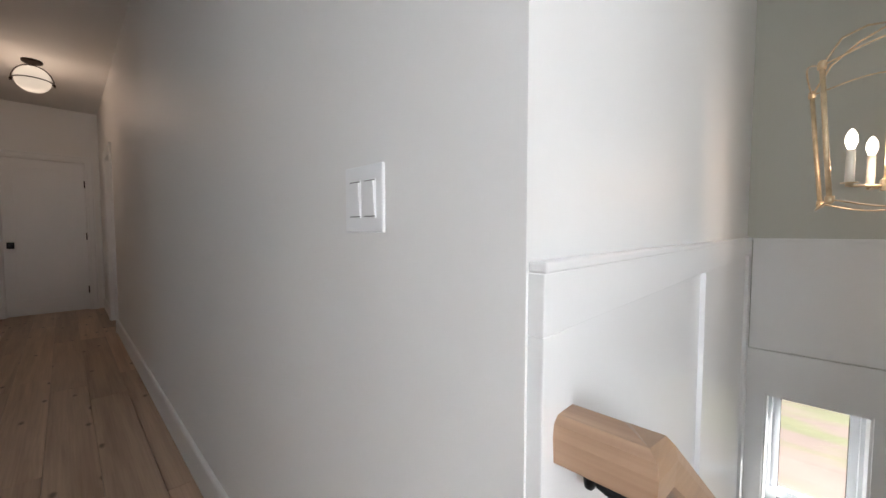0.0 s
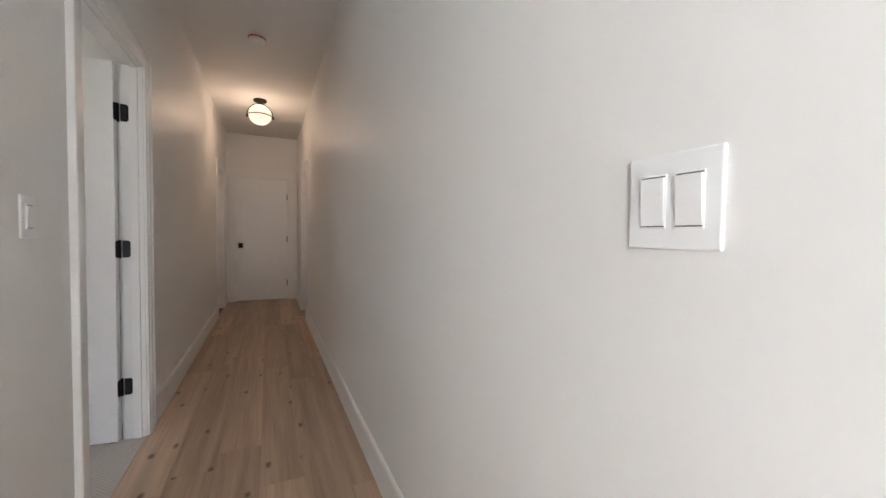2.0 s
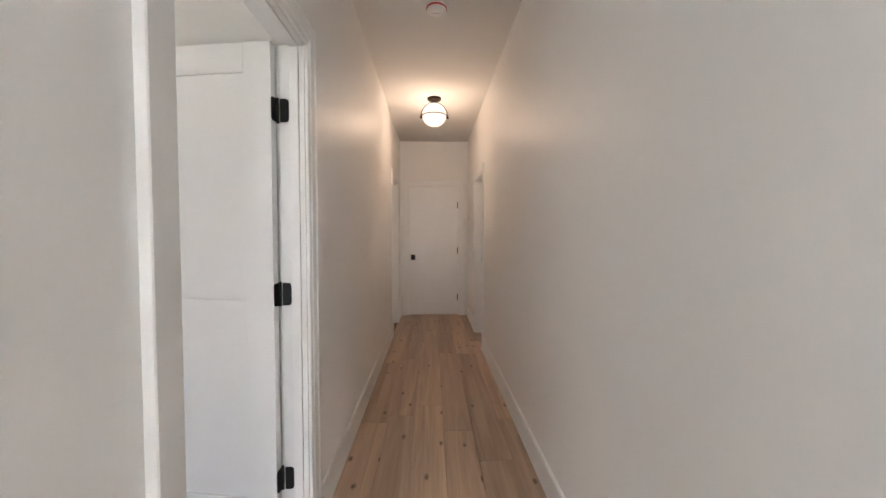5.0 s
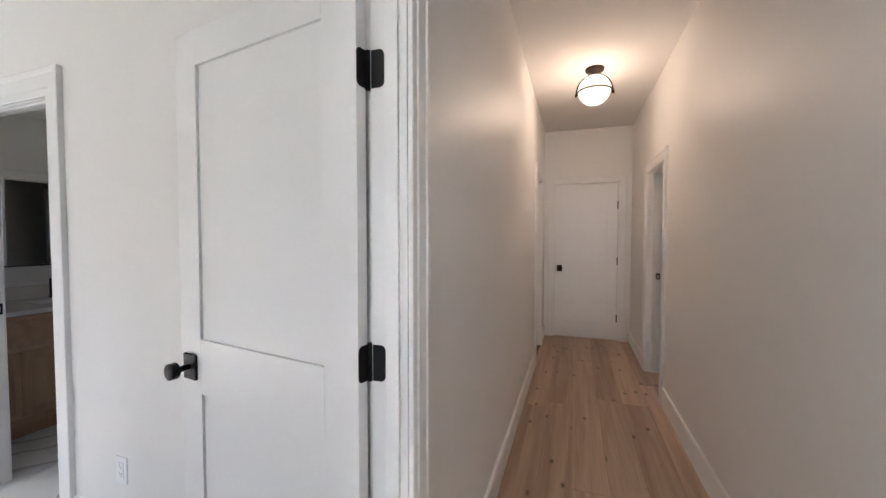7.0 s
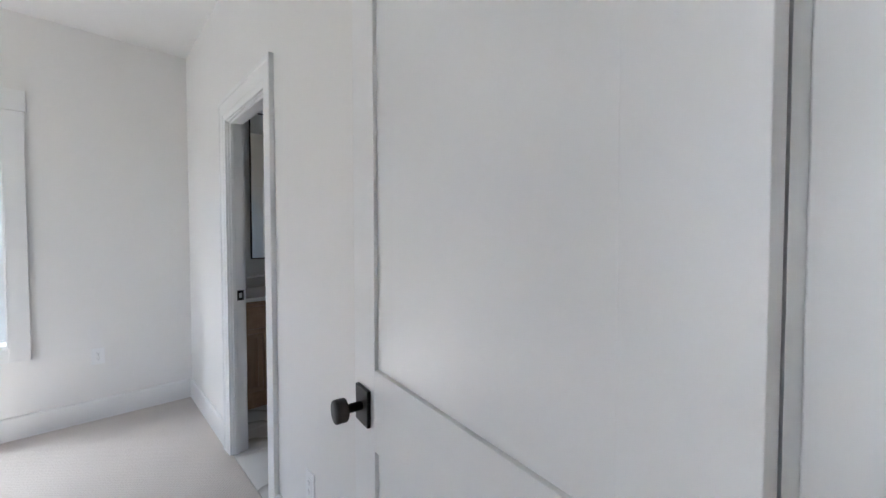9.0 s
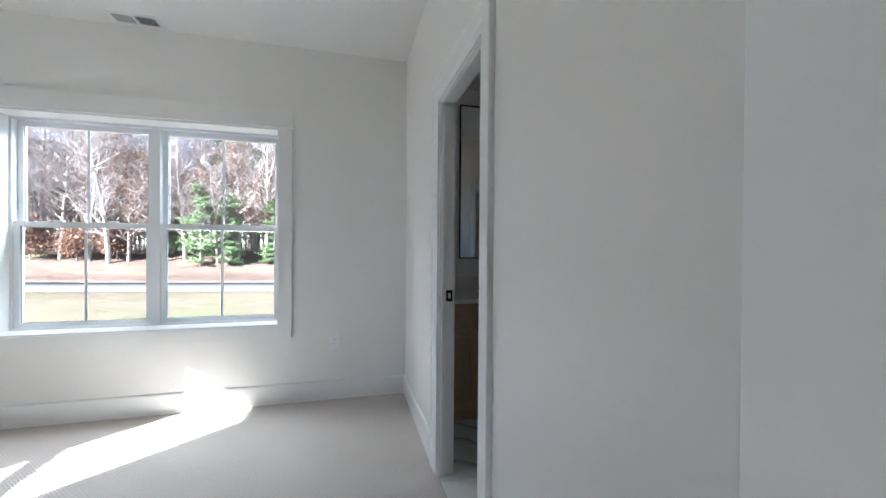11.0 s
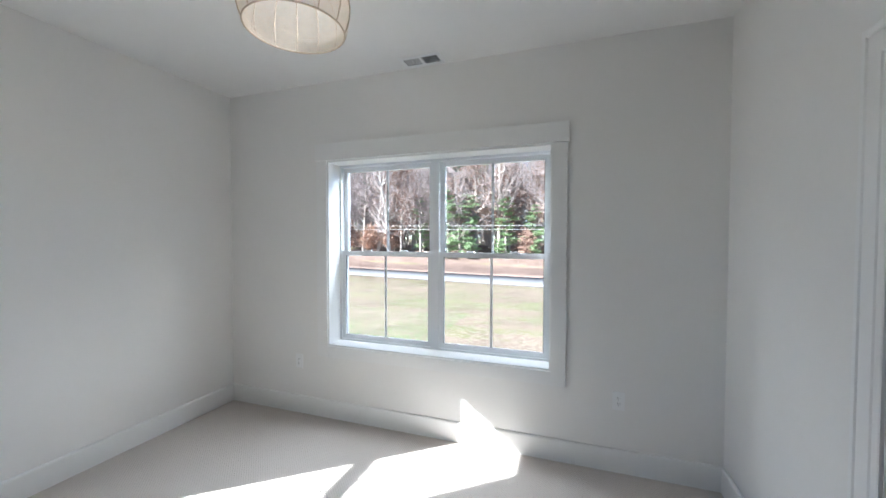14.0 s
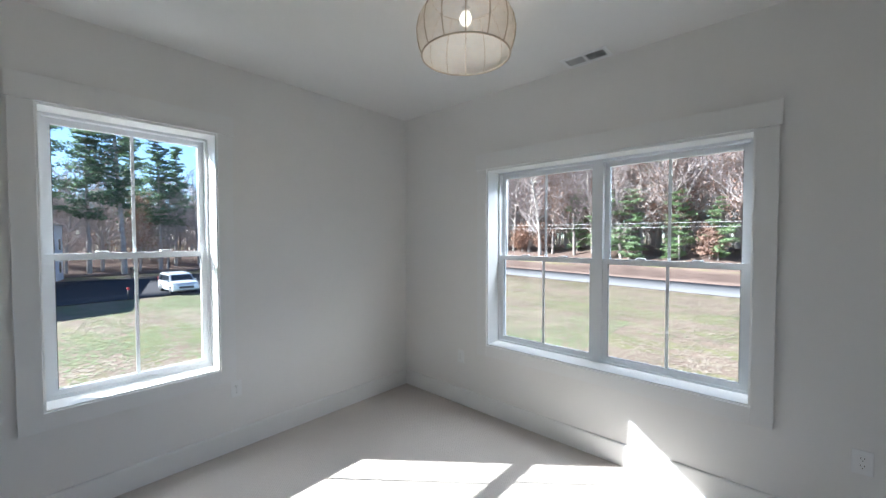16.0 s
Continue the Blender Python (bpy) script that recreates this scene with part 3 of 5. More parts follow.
window_1 = window("window_1", pose(XW, 0, 0, 0, 0, 90), WIN_W, 2, "white double-hung window pair with wide flat trim")
window_2 = window("window_2", pose(0, YS, 0, 0, 0, 180), (-WIN_S[1], -WIN_S[0], WIN_S[2], WIN_S[3]), 1, "white double-hung window with wide flat trim, sun on its sill")
window_3 = window("window_3", pose(XW, 0, 0, 0, 0, 90), WIN_B, 1, "white double-hung bathroom window", sash_t=0.03)
window_4 = window("window_4", pose(0, 7.3, 0), WIN_R, 1, "white double-hung window of another room")
window_5 = window("window_5", pose(SE, 0, 0, 0, 0, -90), (-WIN_T[1], -WIN_T[0], WIN_T[2], WIN_T[3]), 1, "white stairwell window with wide trim", head=0.14, muntins=False)
# added window, out of view, round the hall's extra area lamp
window_6 = window("window_6", pose(0, 0, 0, 0, 0, 90), WIN_ADDED, 1, "added white double-hung window, out of view, for the hall's extra light", depth=0.075)

# ---- skirting ----
def skirting(name, m, length, label="white painted skirting board with an eased top", h=0.148):
    bm = bmesh.new()
    prof = [(0.0, 0.0), (-0.015, 0.0), (-0.015, h - 0.012), (-0.012, h - 0.004), (-0.007, h), (0.0, h)]
    rows = [[bm.verts.new((x, y, z)) for y, z in prof] for x in (0, length)]
    for k in range(len(prof)):
        bm.faces.new((rows[0][k], rows[0][(k + 1) % len(prof)], rows[1][(k + 1) % len(prof)], rows[1][k]))
    bm.faces.new(rows[0]), bm.faces.new(rows[1])
    bm.transform(m)
    return solid(name, bm, M_TRIM, label, "skirting board")


C = 0.077  # what a casing covers beside an opening
# local x runs along the wall, local -y points into the room
skirting("baseboard_hall_left", pose(0, -4.92, 0, 0, 0, 90), D_BED[0] - C + 4.92)
skirting("baseboard_hall_left_far", pose(0, D_BED[1] + C, 0, 0, 0, 90), D_LEFT[0] - C - D_BED[1] - C)
skirting("baseboard_hall_left_end", pose(0, D_LEFT[1] + C, 0, 0, 0, 90), YF - D_LEFT[1] - C)
skirting("baseboard_hall_right", pose(W, D_RIGHT[0] - C, 0, 0, 0, -90), D_RIGHT[0] - C - ST)
skirting("baseboard_hall_right_far", pose(W, YF, 0, 0, 0, -90), YF - D_RIGHT[1] - C)
skirting("baseboard_bed_west", pose(XW, YS, 0, 0, 0, 90), YB - YS)
skirting("baseboard_bed_south", pose(BX, YS, 0, 0, 0, 180), BX - XW - 0.0155)
skirting("baseboard_bed_bath", pose(XW + 0.0155, YB, 0), D_BATH[0] - C - XW - 0.0155)
skirting("baseboard_bed_bath_east", pose(D_BATH[1] + C, YB, 0), BX - D_BATH[1] - C)
skirting("baseboard_bed_east", pose(BX, D_BED[0] - C, 0, 0, 0, -90), D_BED[0] - C - YS)
skirting("baseboard_room_north", pose(W + 0.12, 7.3, 0), 3.7)

# ---- hall: fixtures ----
def switch_plate(m, gangs, label, name="light_switch"):
    """A wall switch in local x, z, proud towards -y."""
    w = 0.072 + 0.046 * (gangs - 1)
    d = thing(name, m, label, "light switch")
    part("plate", boxes((-w / 2, w / 2, -0.0065, 0, -0.060, 0.060)), M_PLATE, d, "", 0.0025)
    for k in range(gangs):
        u = (k - (gangs - 1) / 2) * 0.046
        part("surround", boxes((u - 0.0170, u + 0.0170, -0.0085, -0.0063, -0.0340, 0.0340)), M_PLATE, d, "", 0.0006)
        bm = bmesh.new()
        v = box(bm, u - 0.0155, u + 0.0155, -0.0125, -0.0080, -0.0300, 0.0300)
        for q in v:
            if q.co.z < 0 and q.co.y < -0.01:
                q.co.y += 0.0035
        part("rocker", bm, M_PLATE, d, "", 0.0008)
        for z in (-0.03125, 0.03125):
            part("gap_line", boxes((u - 0.0160, u + 0.0160, -0.0088, -0.0084, z - 0.0007, z + 0.0007)), M_SLOT, d)
    return d


switch_plate(pose(W, -2.235, 1.173, 0, 0, -90), 2, "white double rocker switch on the hall wall")
switch_plate(pose(0, -1.106, 1.163, 0, 0, 90), 1, "white single rocker switch beside the bedroom door")


def outlet(m, label):
    d = thing("wall_outlet", m, label, "outlet", "wall outlets")
    part("plate", boxes((-0.036, 0.036, -0.0055, 0, -0.058, 0.058)), M_PLATE, d, "", 0.0022)
    part("face", boxes((-0.0165, 0.0165, -0.0075, -0.0052, -0.0335, 0.0335)), M_PLATE, d, "", 0.0006)
    for z in (-0.0175, 0.0175):
        part("socket_slot", boxes((-0.0075, -0.0055, -0.0079, -0.0070, z - 0.001, z + 0.0075), (0.0050, 0.0070, -0.0079, -0.0070, z, z + 0.0065), (-0.0020, 0.0020, -0.0079, -0.0070, z - 0.0100, z - 0.0060)), M_SLOT, d, "dark socket slots")
    return d


outlet(pose(XW, -2.825, 0.440, 0, 0, 90), "white duplex outlet under the double window")
outlet(pose(XW, -0.358, 0.455, 0, 0, 90), "white duplex outlet near the bathroom corner")
outlet(pose(-2.050, YS, 0.440, 0, 0, 180), "white duplex outlet beside the single window")
outlet(pose(-1.455, YB, 0.340), "white duplex outlet between the two doors")

lamp = thing("ceiling_lamp", pose(0.525, 2.556, H), "lit white opal globe lamp in a dark bronze hoop", "ceiling lamp")
part("canopy", lathe(bmesh.new(), [(0, 0), (0.072, 0), (0.074, -0.004), (0.074, -0.016), (0.066, -0.024), (0.030, -0.030), (0.022, -0.046), (0.0, -0.046)], 32), M_BRONZE, lamp, "dark bronze canopy")
globe = bmesh.new()
lathe(globe, [(0.128 * math.sin(math.pi * k / 20), -0.178 + 0.122 * math.cos(math.pi * k / 20)) for k in range(21)], 40)
globe_ob = part("globe", globe, M_GLOBE, lamp, "glowing opal glass globe")
globe_ob.visible_shadow = False
part("ring", tube(bmesh.new(), [(0.134 * math.cos(a), 0.134 * math.sin(a), -0.190) for a in np.linspace(0, 2 * math.pi, 49)], 0.0058, 8, False), M_BRONZE, lamp, "dark bronze ring")
part("hoop", tube(bmesh.new(), [(0.143 * math.cos(a), 0, -0.200 + 0.158 * math.sin(a)) for a in np.linspace(0, math.pi, 33)], 0.0050, 8), M_BRONZE, lamp, "dark bronze half hoop")
for sx in (-1, 1):
    part("bolt", boxes((sx * 0.143 - 0.010, sx * 0.143 + 0.010, -0.006, 0.006, -0.218, -0.194)), M_BRONZE, lamp)

smoke = thing("smoke_detector", pose(0.528, 0.955, H), "white round smoke detector with a red ring", "smoke detector")
part("base", lathe(bmesh.new(), [(0, 0), (0.066, 0), (0.066, -0.009), (0, -0.009)], 32), M_PLATE, smoke)
part("red_ring", lathe(bmesh.new(), [(0, -0.009), (0.066, -0.009), (0.066, -0.019), (0, -0.019)], 32), M_RED, smoke, "red ring")
part("cover", lathe(bmesh.new(), [(0, -0.019), (0.062, -0.019), (0.062, -0.028), (0.050, -0.038), (0.020, -0.041), (0.018, -0.039), (0, -0.039)], 32), M_PLATE, smoke)
part("vent_slots", boxes(*[(-0.026 + 0.012 * k, -0.020 + 0.012 * k, -0.004, 0.004, -0.0415, -0.0395) for k in range(5)]), mat("grey_plastic", (0.35, 0.35, 0.35), 0.5), smoke)

# ---- stairs ----
rail_cap = solid("trim_chair_rail_stair", boxes((W + 0.004, SE, ST - 0.025, ST, 1.066, 1.080)), M_TRIM, "white chair rail cap over the wainscot", "trim", bevel=0.003)
waint = tagged(new("wainscot_stair"), "white panelled wainscot on the stairwell wall", "wainscot", kind="structure")
part("top_rail", boxes((W + 0.004, SE, ST - 0.022, ST, 0.990, 1.066)), M_TRIM, waint, "", 0.0015)
for x0, x1 in ((W + 0.004, W + 0.086), (2.04, 2.13), (SE - 0.13, SE)):
    part("stile", boxes((x0, x1, ST - 0.022, ST, -2.88, 0.990)), M_TRIM, waint, "", 0.0015)
for x0, x1 in ((W + 0.086, 2.04), (2.13, SE - 0.13)):
    part("panel", boxes((x0, x1, ST - 0.008, ST, -2.88, 0.990)), M_TRIM, waint)
solid("trim_chair_rail_end", boxes((SE - 0.034, SE, -3.66, ST - 0.026, 1.060, 1.076)), M_TRIM, "white chair rail cap on the stairwell end wall", "trim", bevel=0.003)
solid("wainscot_end", boxes((SE - 0.010, SE, -3.66, ST - 0.026, 0.48, 1.060)), M_TRIM, "white panelled wainscot over the stairwell window", "wainscot", bevel=0.002)

stairs = tagged(new("staircase"), "straight flight of oak treads going down from the hall", "staircase", kind="structure")
RISE, RUN = 0.18, 0.245
part("tread", boxes((W + 0.10, W + 0.20, -3.66, ST - 0.022, -0.03, 0.0)), M_OAK, stairs, "oak nosing at the top step", 0.006)
for k in range(1, 9):
    x0 = W + 0.17 + (k - 1) * RUN
    part("tread", boxes((x0, (x0 + RUN + 0.025 if k < 8 else SE), -3.66, ST - 0.022, -k * RISE - 0.03, -k * RISE)), M_OAK, stairs, "", 0.006)
    part("riser", boxes((x0 - 0.012, x0, -3.66, ST - 0.022, -k * RISE, -(k - 1) * RISE - 0.03)), M_TRIM, stairs)

handrail = thing("handrail", pose(1.128, ST - 0.022, 0.857), "natural oak handrail with a wall return on a black bracket", "handrail")
SLOPE = RISE / RUN


def rail_section(bm, pts, right):
    """An eased square rail through points, its width along the given direction."""
    prof = [(-0.030, -0.030), (-0.022, -0.034), (0.022, -0.034), (0.030, -0.030), (0.033, 0.004), (0.030, 0.020), (0.020, 0.028), (-0.020, 0.028), (-0.030, 0.020), (-0.033, 0.004)]
    rows = [[bm.verts.new(Vector(p) + Vector(r) * a + Vector((0, 0, 1)) * b) for a, b in prof] for p, r in zip(pts, right)]
    for a, b in zip(rows, rows[1:]):
        for k in range(len(prof)):
            bm.faces.new((a[k], a[(k + 1) % len(prof)], b[(k + 1) % len(prof)], b[k]))
    bm.faces.new(rows[0]), bm.faces.new(rows[-1])
    return bm


part("return", rail_section(bmesh.new(), [(0.0, 0.0, 0.0), (0.0, -0.085, 0.0)], [(1, 0, 0), (1, 1, 0)]), M_OAK_END, handrail, "oak wall return of the handrail")
part("rail", rail_section(bmesh.new(), [(0.0, -0.085, 0.0), (0.045, -0.085, -0.012), (1.95, -0.085, -0.012 - 1.905 * SLOPE)], [(-1, -1, 0), (0, -1, 0), (0, -1, 0)]), M_OAK, handrail, "natural oak sloping rail")
for xb in (0.085, 1.7):
    zb = -0.012 - (xb - 0.045) * SLOPE
    bm = tube(bmesh.new(), [(xb, -0.004, zb - 0.050), (xb, -0.016, zb - 0.064), (xb, -0.044, zb - 0.074), (xb, -0.066, zb - 0.062), (xb, -0.084, zb - 0.036)], [0.010, 0.011, 0.011, 0.012, 0.013], 12)
    plate = lathe(bmesh.new(), [(0, 0), (0.028, 0), (0.028, 0.005), (0.016, 0.010), (0, 0.010)], 20)
    plate.transform(Matrix.Translation((xb, -0.001, zb - 0.050)) @ Matrix.Rotation(radians(90), 4, "X"))
    part("bracket_plate", plate, M_BLACK, handrail)
    bracket = part("bracket", bm, M_BLACK, handrail, "matt black rail bracket")

chand = thing("chandelier", pose(2.337, -2.963, 2.467) @ Matrix.Scale(0.85, 4), "gilt iron cage lantern with lit candle bulbs", "chandelier")
part("canopy", lathe(bmesh.new(), [(0, 0), (0.065, 0), (0.062, -0.02), (0.012, -0.03), (0, -0.03)], 24, (0, 0, 0.321)), M_GILT, chand)
part("chain", tube(bmesh.new(), [(0, 0, 0.292), (0, 0, -0.90)], 0.006, 8), M_GILT, chand)
for k in range(4):
    a = radians(48.5 + 90 * k)
    c, s = math.cos(a), math.sin(a)
    part("cage_hoop", tube(bmesh.new(), [(0.02 * c, 0.02 * s, -0.90), (0.10 * c, 0.10 * s, -0.915), (0.19 * c, 0.19 * s, -0.96), (0.255 * c, 0.255 * s, -1.05)], 0.0035, 8), M_GILT, chand)
    part("cage_bar", tube(bmesh.new(), [(0.255 * c, 0.255 * s, -1.05), (0.228 * c, 0.228 * s, -1.30), (0.205 * c, 0.205 * s, -1.485)], 0.0075, 8), M_GILT, chand, "worn gilt iron bar")
    part("knuckle", lathe(bmesh.new(), [(0, -1.062), (0.012, -1.062), (0.012, -1.040), (0.008, -1.034), (0, -1.032)], 14, (0.255 * c, 0.255 * s, 0)), M_GILT, chand)
    part("knuckle", lathe(bmesh.new(), [(0, -1.502), (0.007, -1.500), (0.012, -1.494), (0.012, -1.474), (0, -1.474)], 14, (0.205 * c, 0.205 * s, 0)), M_GILT, chand)
for r, z, rise in ((0.255, -1.05, 0.05), (0.205, -1.485, -0.03)):
    for k in range(4):
        qs = [radians(48.5 + 90 * k + 90 * e / 10) for e in range(11)]
        part("cage_wire", tube(bmesh.new(), [(f * r * math.cos(q), f * r * math.sin(q), z + rise * math.sin(math.pi * e / 10)) for e, q, f in ((e, q, 0.35 + 0.65 * math.cos(math.pi / 4) / math.cos(radians(9 * e - 45))) for e, q in enumerate(qs))], 0.0030, 8), M_GILT, chand)
part("stem", tube(bmesh.new(), [(0, 0, -0.90), (0, 0, -1.44)], 0.007, 10), M_GILT, chand)
part("hub", boxes((-0.014, 0.014, -0.014, 0.014, -1.455, -1.415)), M_GILT, chand, "square gilt hub", 0.003)
for k in range(3):
    a = radians(133 + 120 * k)
    c, s = 0.122 * math.cos(a), 0.122 * math.sin(a)
    part("arm", tube(bmesh.new(), [(0, 0, -1.438), (c, s, -1.438)], 0.005, 8), M_GILT, chand)
    part("drip_pan", lathe(bmesh.new(), [(0, -1.440), (0.010, -1.440), (0.010, -1.430), (0.021, -1.429), (0.022, -1.426), (0, -1.426)], 20, (c, s, 0)), M_GILT, chand)
    part("candle", lathe(bmesh.new(), [(0, -1.426), (0.0120, -1.426), (0.0112, -1.318), (0, -1.318)], 16, (c, s, 0)), M_CANDLE, chand, "cream candle sleeve")
    b = part("bulb", lathe(bmesh.new(), [(0, -1.318), (0.009, -1.314), (0.016, -1.292), (0.0145, -1.270), (0.007, -1.252), (0, -1.247)], 16, (c, s, 0)), M_BULB, chand, "lit flame-tip bulb")
    b.visible_shadow = False

# ---- bedroom: fixtures ----
pend = thing("pendant_lamp", pose(-2.540, -1.840, H), "woven string drum pendant with bent rattan ribs, lit", "pendant lamp")
PROFILE = [(0.165, -0.045), (0.203, -0.090), (0.230, -0.145), (0.240, -0.200), (0.237, -0.250), (0.227, -0.290), (0.217, -0.315)]


def shade_r(z):
    for (r0, z0), (r1, z1) in zip(PROFILE, PROFILE[1:]):
        if z1 <= z <= z0:
            q = (z0 - z) / (z0 - z1)
            return r0 + (r1 - r0) * q
    return PROFILE[-1][0]


part("ceiling_plate", lathe(bmesh.new(), [(0, 0), (0.062, 0), (0.060, -0.016), (0.012, -0.022), (0.010, -0.075), (0.020, -0.078), (0.020, -0.105), (0, -0.105)], 24), M_PLATE, pend)
strings = bmesh.new()
N = 58
for k in range(N):
    z = -0.048 - (0.315 - 0.052) * k / (N - 1)
    r = shade_r(z)
    pts = [bm_v for bm_v in [(r * math.cos(a), r * math.sin(a), z + 0.0006 * math.sin(5 * a + k)) for a in np.linspace(0, 2 * math.pi, 37)]]
    tube(strings, pts, 0.00135, 4, False)
tagged(part("woven_shade", strings, M_STRING, pend, "natural paper string wound round the ribs"), kind="stuff")
for k in range(14):
    a = 2 * math.pi * (k + 0.5) / 14
    part("rib", tube(bmesh.new(), [((r + 0.003) * math.cos(a), (r + 0.003) * math.sin(a), z) for r, z in PROFILE], 0.0030, 6), M_RATTAN, pend)
for r, z in (PROFILE[0], PROFILE[-1]):
    part("hoop", tube(bmesh.new(), [(r * math.cos(a), r * math.sin(a), z) for a in np.linspace(0, 2 * math.pi, 49)], 0.0038, 8, False), M_RATTAN, pend)
for k in range(3):
    a = 2 * math.pi * k / 3 + 0.4
    part("spider_arm", tube(bmesh.new(), [(0.018 * math.cos(a), 0.018 * math.sin(a), -0.075), (0.165 * math.cos(a), 0.165 * math.sin(a), -0.045)], 0.0020, 6), M_PLATE, pend)
pb = part("bulb", lathe(bmesh.new(), [(0, -0.078), (0.014, -0.080), (0.016, -0.096), (0.029, -0.122), (0.030, -0.140), (0.021, -0.160), (0, -0.168)], 20), M_BULB, pend, "lit frosted bulb")
pb.visible_shadow = False

vent = thing("ceiling_vent", pose(-3.612, -1.662, H, 0, 0, 0), "white louvred ceiling air register", "vent")
part("flange", boxes((-0.075, -0.050, -0.150, 0.150, -0.006, 0), (0.050, 0.075, -0.150, 0.150, -0.006, 0), (-0.050, 0.050, -0.150, -0.125, -0.006, 0), (-0.050, 0.050, 0.125, 0.150, -0.006, 0), (-0.050, 0.050, -0.008, 0.008, -0.006, 0)), M_PLATE, vent, "", 0.001)
# black plate: the duct's shade is put into its colour, no duct behind
part("backing", boxes((-0.050, 0.050, -0.125, 0.125, -0.0015, -0.0005)), M_SLOT, vent, "black sheet for the shade behind the slats")
for side, tilt in ((-1, 1), (1, -1)):
    for k in range(9):
        y = side * (0.016 + 0.0125 * k)
        bm = bmesh.new()
        v = box(bm, -0.050, 0.050, y - 0.0006, y + 0.0006, -0.0060, -0.0016)
        for q in v:
            if q.co.z < -0.004:
                q.co.y += 0.0095 if side < 0 else 0.001
        part("slat", bm, M_PLATE, vent)

# ---- bathroom ----
bath_lap = tagged(new("shiplap_wall"), "white painted horizontal shiplap boards on the bathroom wall", "wall cladding", kind="structure")
LAP = 0.142
k, z = 0, 0.0
while z < H - 0.01:
    z1 = min(z + LAP - 0.004, H - 0.002)
    for a, b in ((YB + 0.078, WIN_B[0] - 0.092), (WIN_B[1] + 0.092, 2.998)):
        part("board", boxes((XW + 0.0005, XW + 0.012, a, b, z, z1)), M_TRIM, bath_lap)
    if z1 < WIN_B[2] - 0.09 or z > WIN_B[3] + 0.13:
        part("board", boxes((XW + 0.0005, XW + 0.012, WIN_B[0] - 0.092, WIN_B[1] + 0.092, z, z1)), M_TRIM, bath_lap)
    z += LAP

VX0, VX1, VY0, VY1, VZ = XW + 0.013, -3.04, 0.330, 1.630, 0.860
van = thing("vanity_cabinet", pose(0, 0, 0), "natural oak bathroom vanity with inset-panel doors", "cabinet")
part("body", boxes((VX0, VX1 - 0.022, VY0, VY1, 0.10, VZ - 0.030)), M_OAKZ, van, "", 0.0015)
part("plinth", boxes((VX0, VX1 - 0.070, VY0 + 0.02, VY1 - 0.02, 0.0, 0.10)), M_OAKZ, van, "dark oak plinth")
part("face_rail", boxes((VX1 - 0.022, VX1 - 0.004, VY0, VY1, 0.10, 0.150), (VX1 - 0.022, VX1 - 0.004, VY0, VY1, 0.590, 0.620), (VX1 - 0.022, VX1 - 0.004, VY0, VY1, 0.795, 0.815)), M_OAK, van)
part("drawer_front", boxes((VX1 - 0.0215, VX1, VY0 + 0.012, VY1 - 0.012, 0.625, 0.790)), M_OAK, van, "flat oak false drawer front", 0.002)
DOORS = ((VY0 + 0.012, 0.545 - 0.003), (0.545 + 0.003, 0.970 - 0.003), (0.970 + 0.003, 1.395 - 0.003), (1.395 + 0.003, VY1 - 0.012))
for i, (a, b) in enumerate(DOORS):
    if b - a < 0.05:
        continue
    s = 0.058 if b - a > 0.3 else 0.03
    dr = part("door", boxes((VX1 - 0.0213, VX1, a, a + s, 0.155, 0.585), (VX1 - 0.0213, VX1, b - s, b, 0.155, 0.585), (VX1 - 0.0213, VX1, a + s, b - s, 0.155, 0.155 + s), (VX1 - 0.0213, VX1, a + s, b - s, 0.585 - s, 0.585)), M_OAKZ, van, "oak frame-and-panel door", 0.001)
    part("panel", boxes((VX1 - 0.0213, VX1 - 0.011, a + s, b - s, 0.155 + s, 0.585 - s)), M_OAKZ, dr)
    if i in (1, 2):
        y = b - 0.050 if i == 1 else a + 0.050
        bm = lathe(bmesh.new(), [(0, 0), (0.006, 0), (0.006, 0.016), (0.017, 0.018), (0.018, 0.028), (0, 0.029)], 18)
        bm.transform(Matrix.Translation((VX1, y, 0.500)) @ Matrix.Rotation(radians(90), 4, "Y"))
        part("knob", bm, M_BLACK, dr, "matt black round knob")

top = thing("countertop", pose(0, 0, VZ - 0.030), "white quartz vanity top with a sunken basin and splash", "countertop")
bm = bmesh.new()
wall_panel(bm, (VY0 - 0.012, VY1 + 0.012), (VX0, VX1 + 0.020), [(0.74, 1.22, -3.48, -3.19)], 0.0, 0.030, lambda u, t, q: (q, u, t))
part("slab", bm, M_QUARTZ, top, "", 0.002)
part("backsplash", boxes((VX0, VX0 + 0.020, VY0 - 0.012, VY1 + 0.012, 0.0305, 0.125)), M_QUARTZ, top, "", 0.002)
bm = bmesh.new()
rings = []
for q, z in ((1.0, 0.001), (0.96, -0.04), (0.86, -0.10), (0.5, -0.125), (0.1, -0.128)):
    ring = []
    for i in range(32):
        a = 2 * math.pi * i / 32
        cx = math.copysign(abs(math.cos(a)) ** 0.5, math.cos(a)) * 0.147 * q
        cy = math.copysign(abs(math.sin(a)) ** 0.5, math.sin(a)) * 0.242 * q
        ring.append(bm.verts.new((-3.335 + cx, 0.98 + cy, z)))
    rings.append(ring)
for a, b in zip(rings, rings[1:]):
    for i in range(32):
        bm.faces.new((a[i], a[(i + 1) % 32], b[(i + 1) % 32], b[i])).smooth = True
bm.faces.new(rings[-1])
basin = part("basin", bm, M_PLATE, top, "white oval undermount basin")
basin.modifiers.new("thickness", "SOLIDIFY").thickness = 0.006

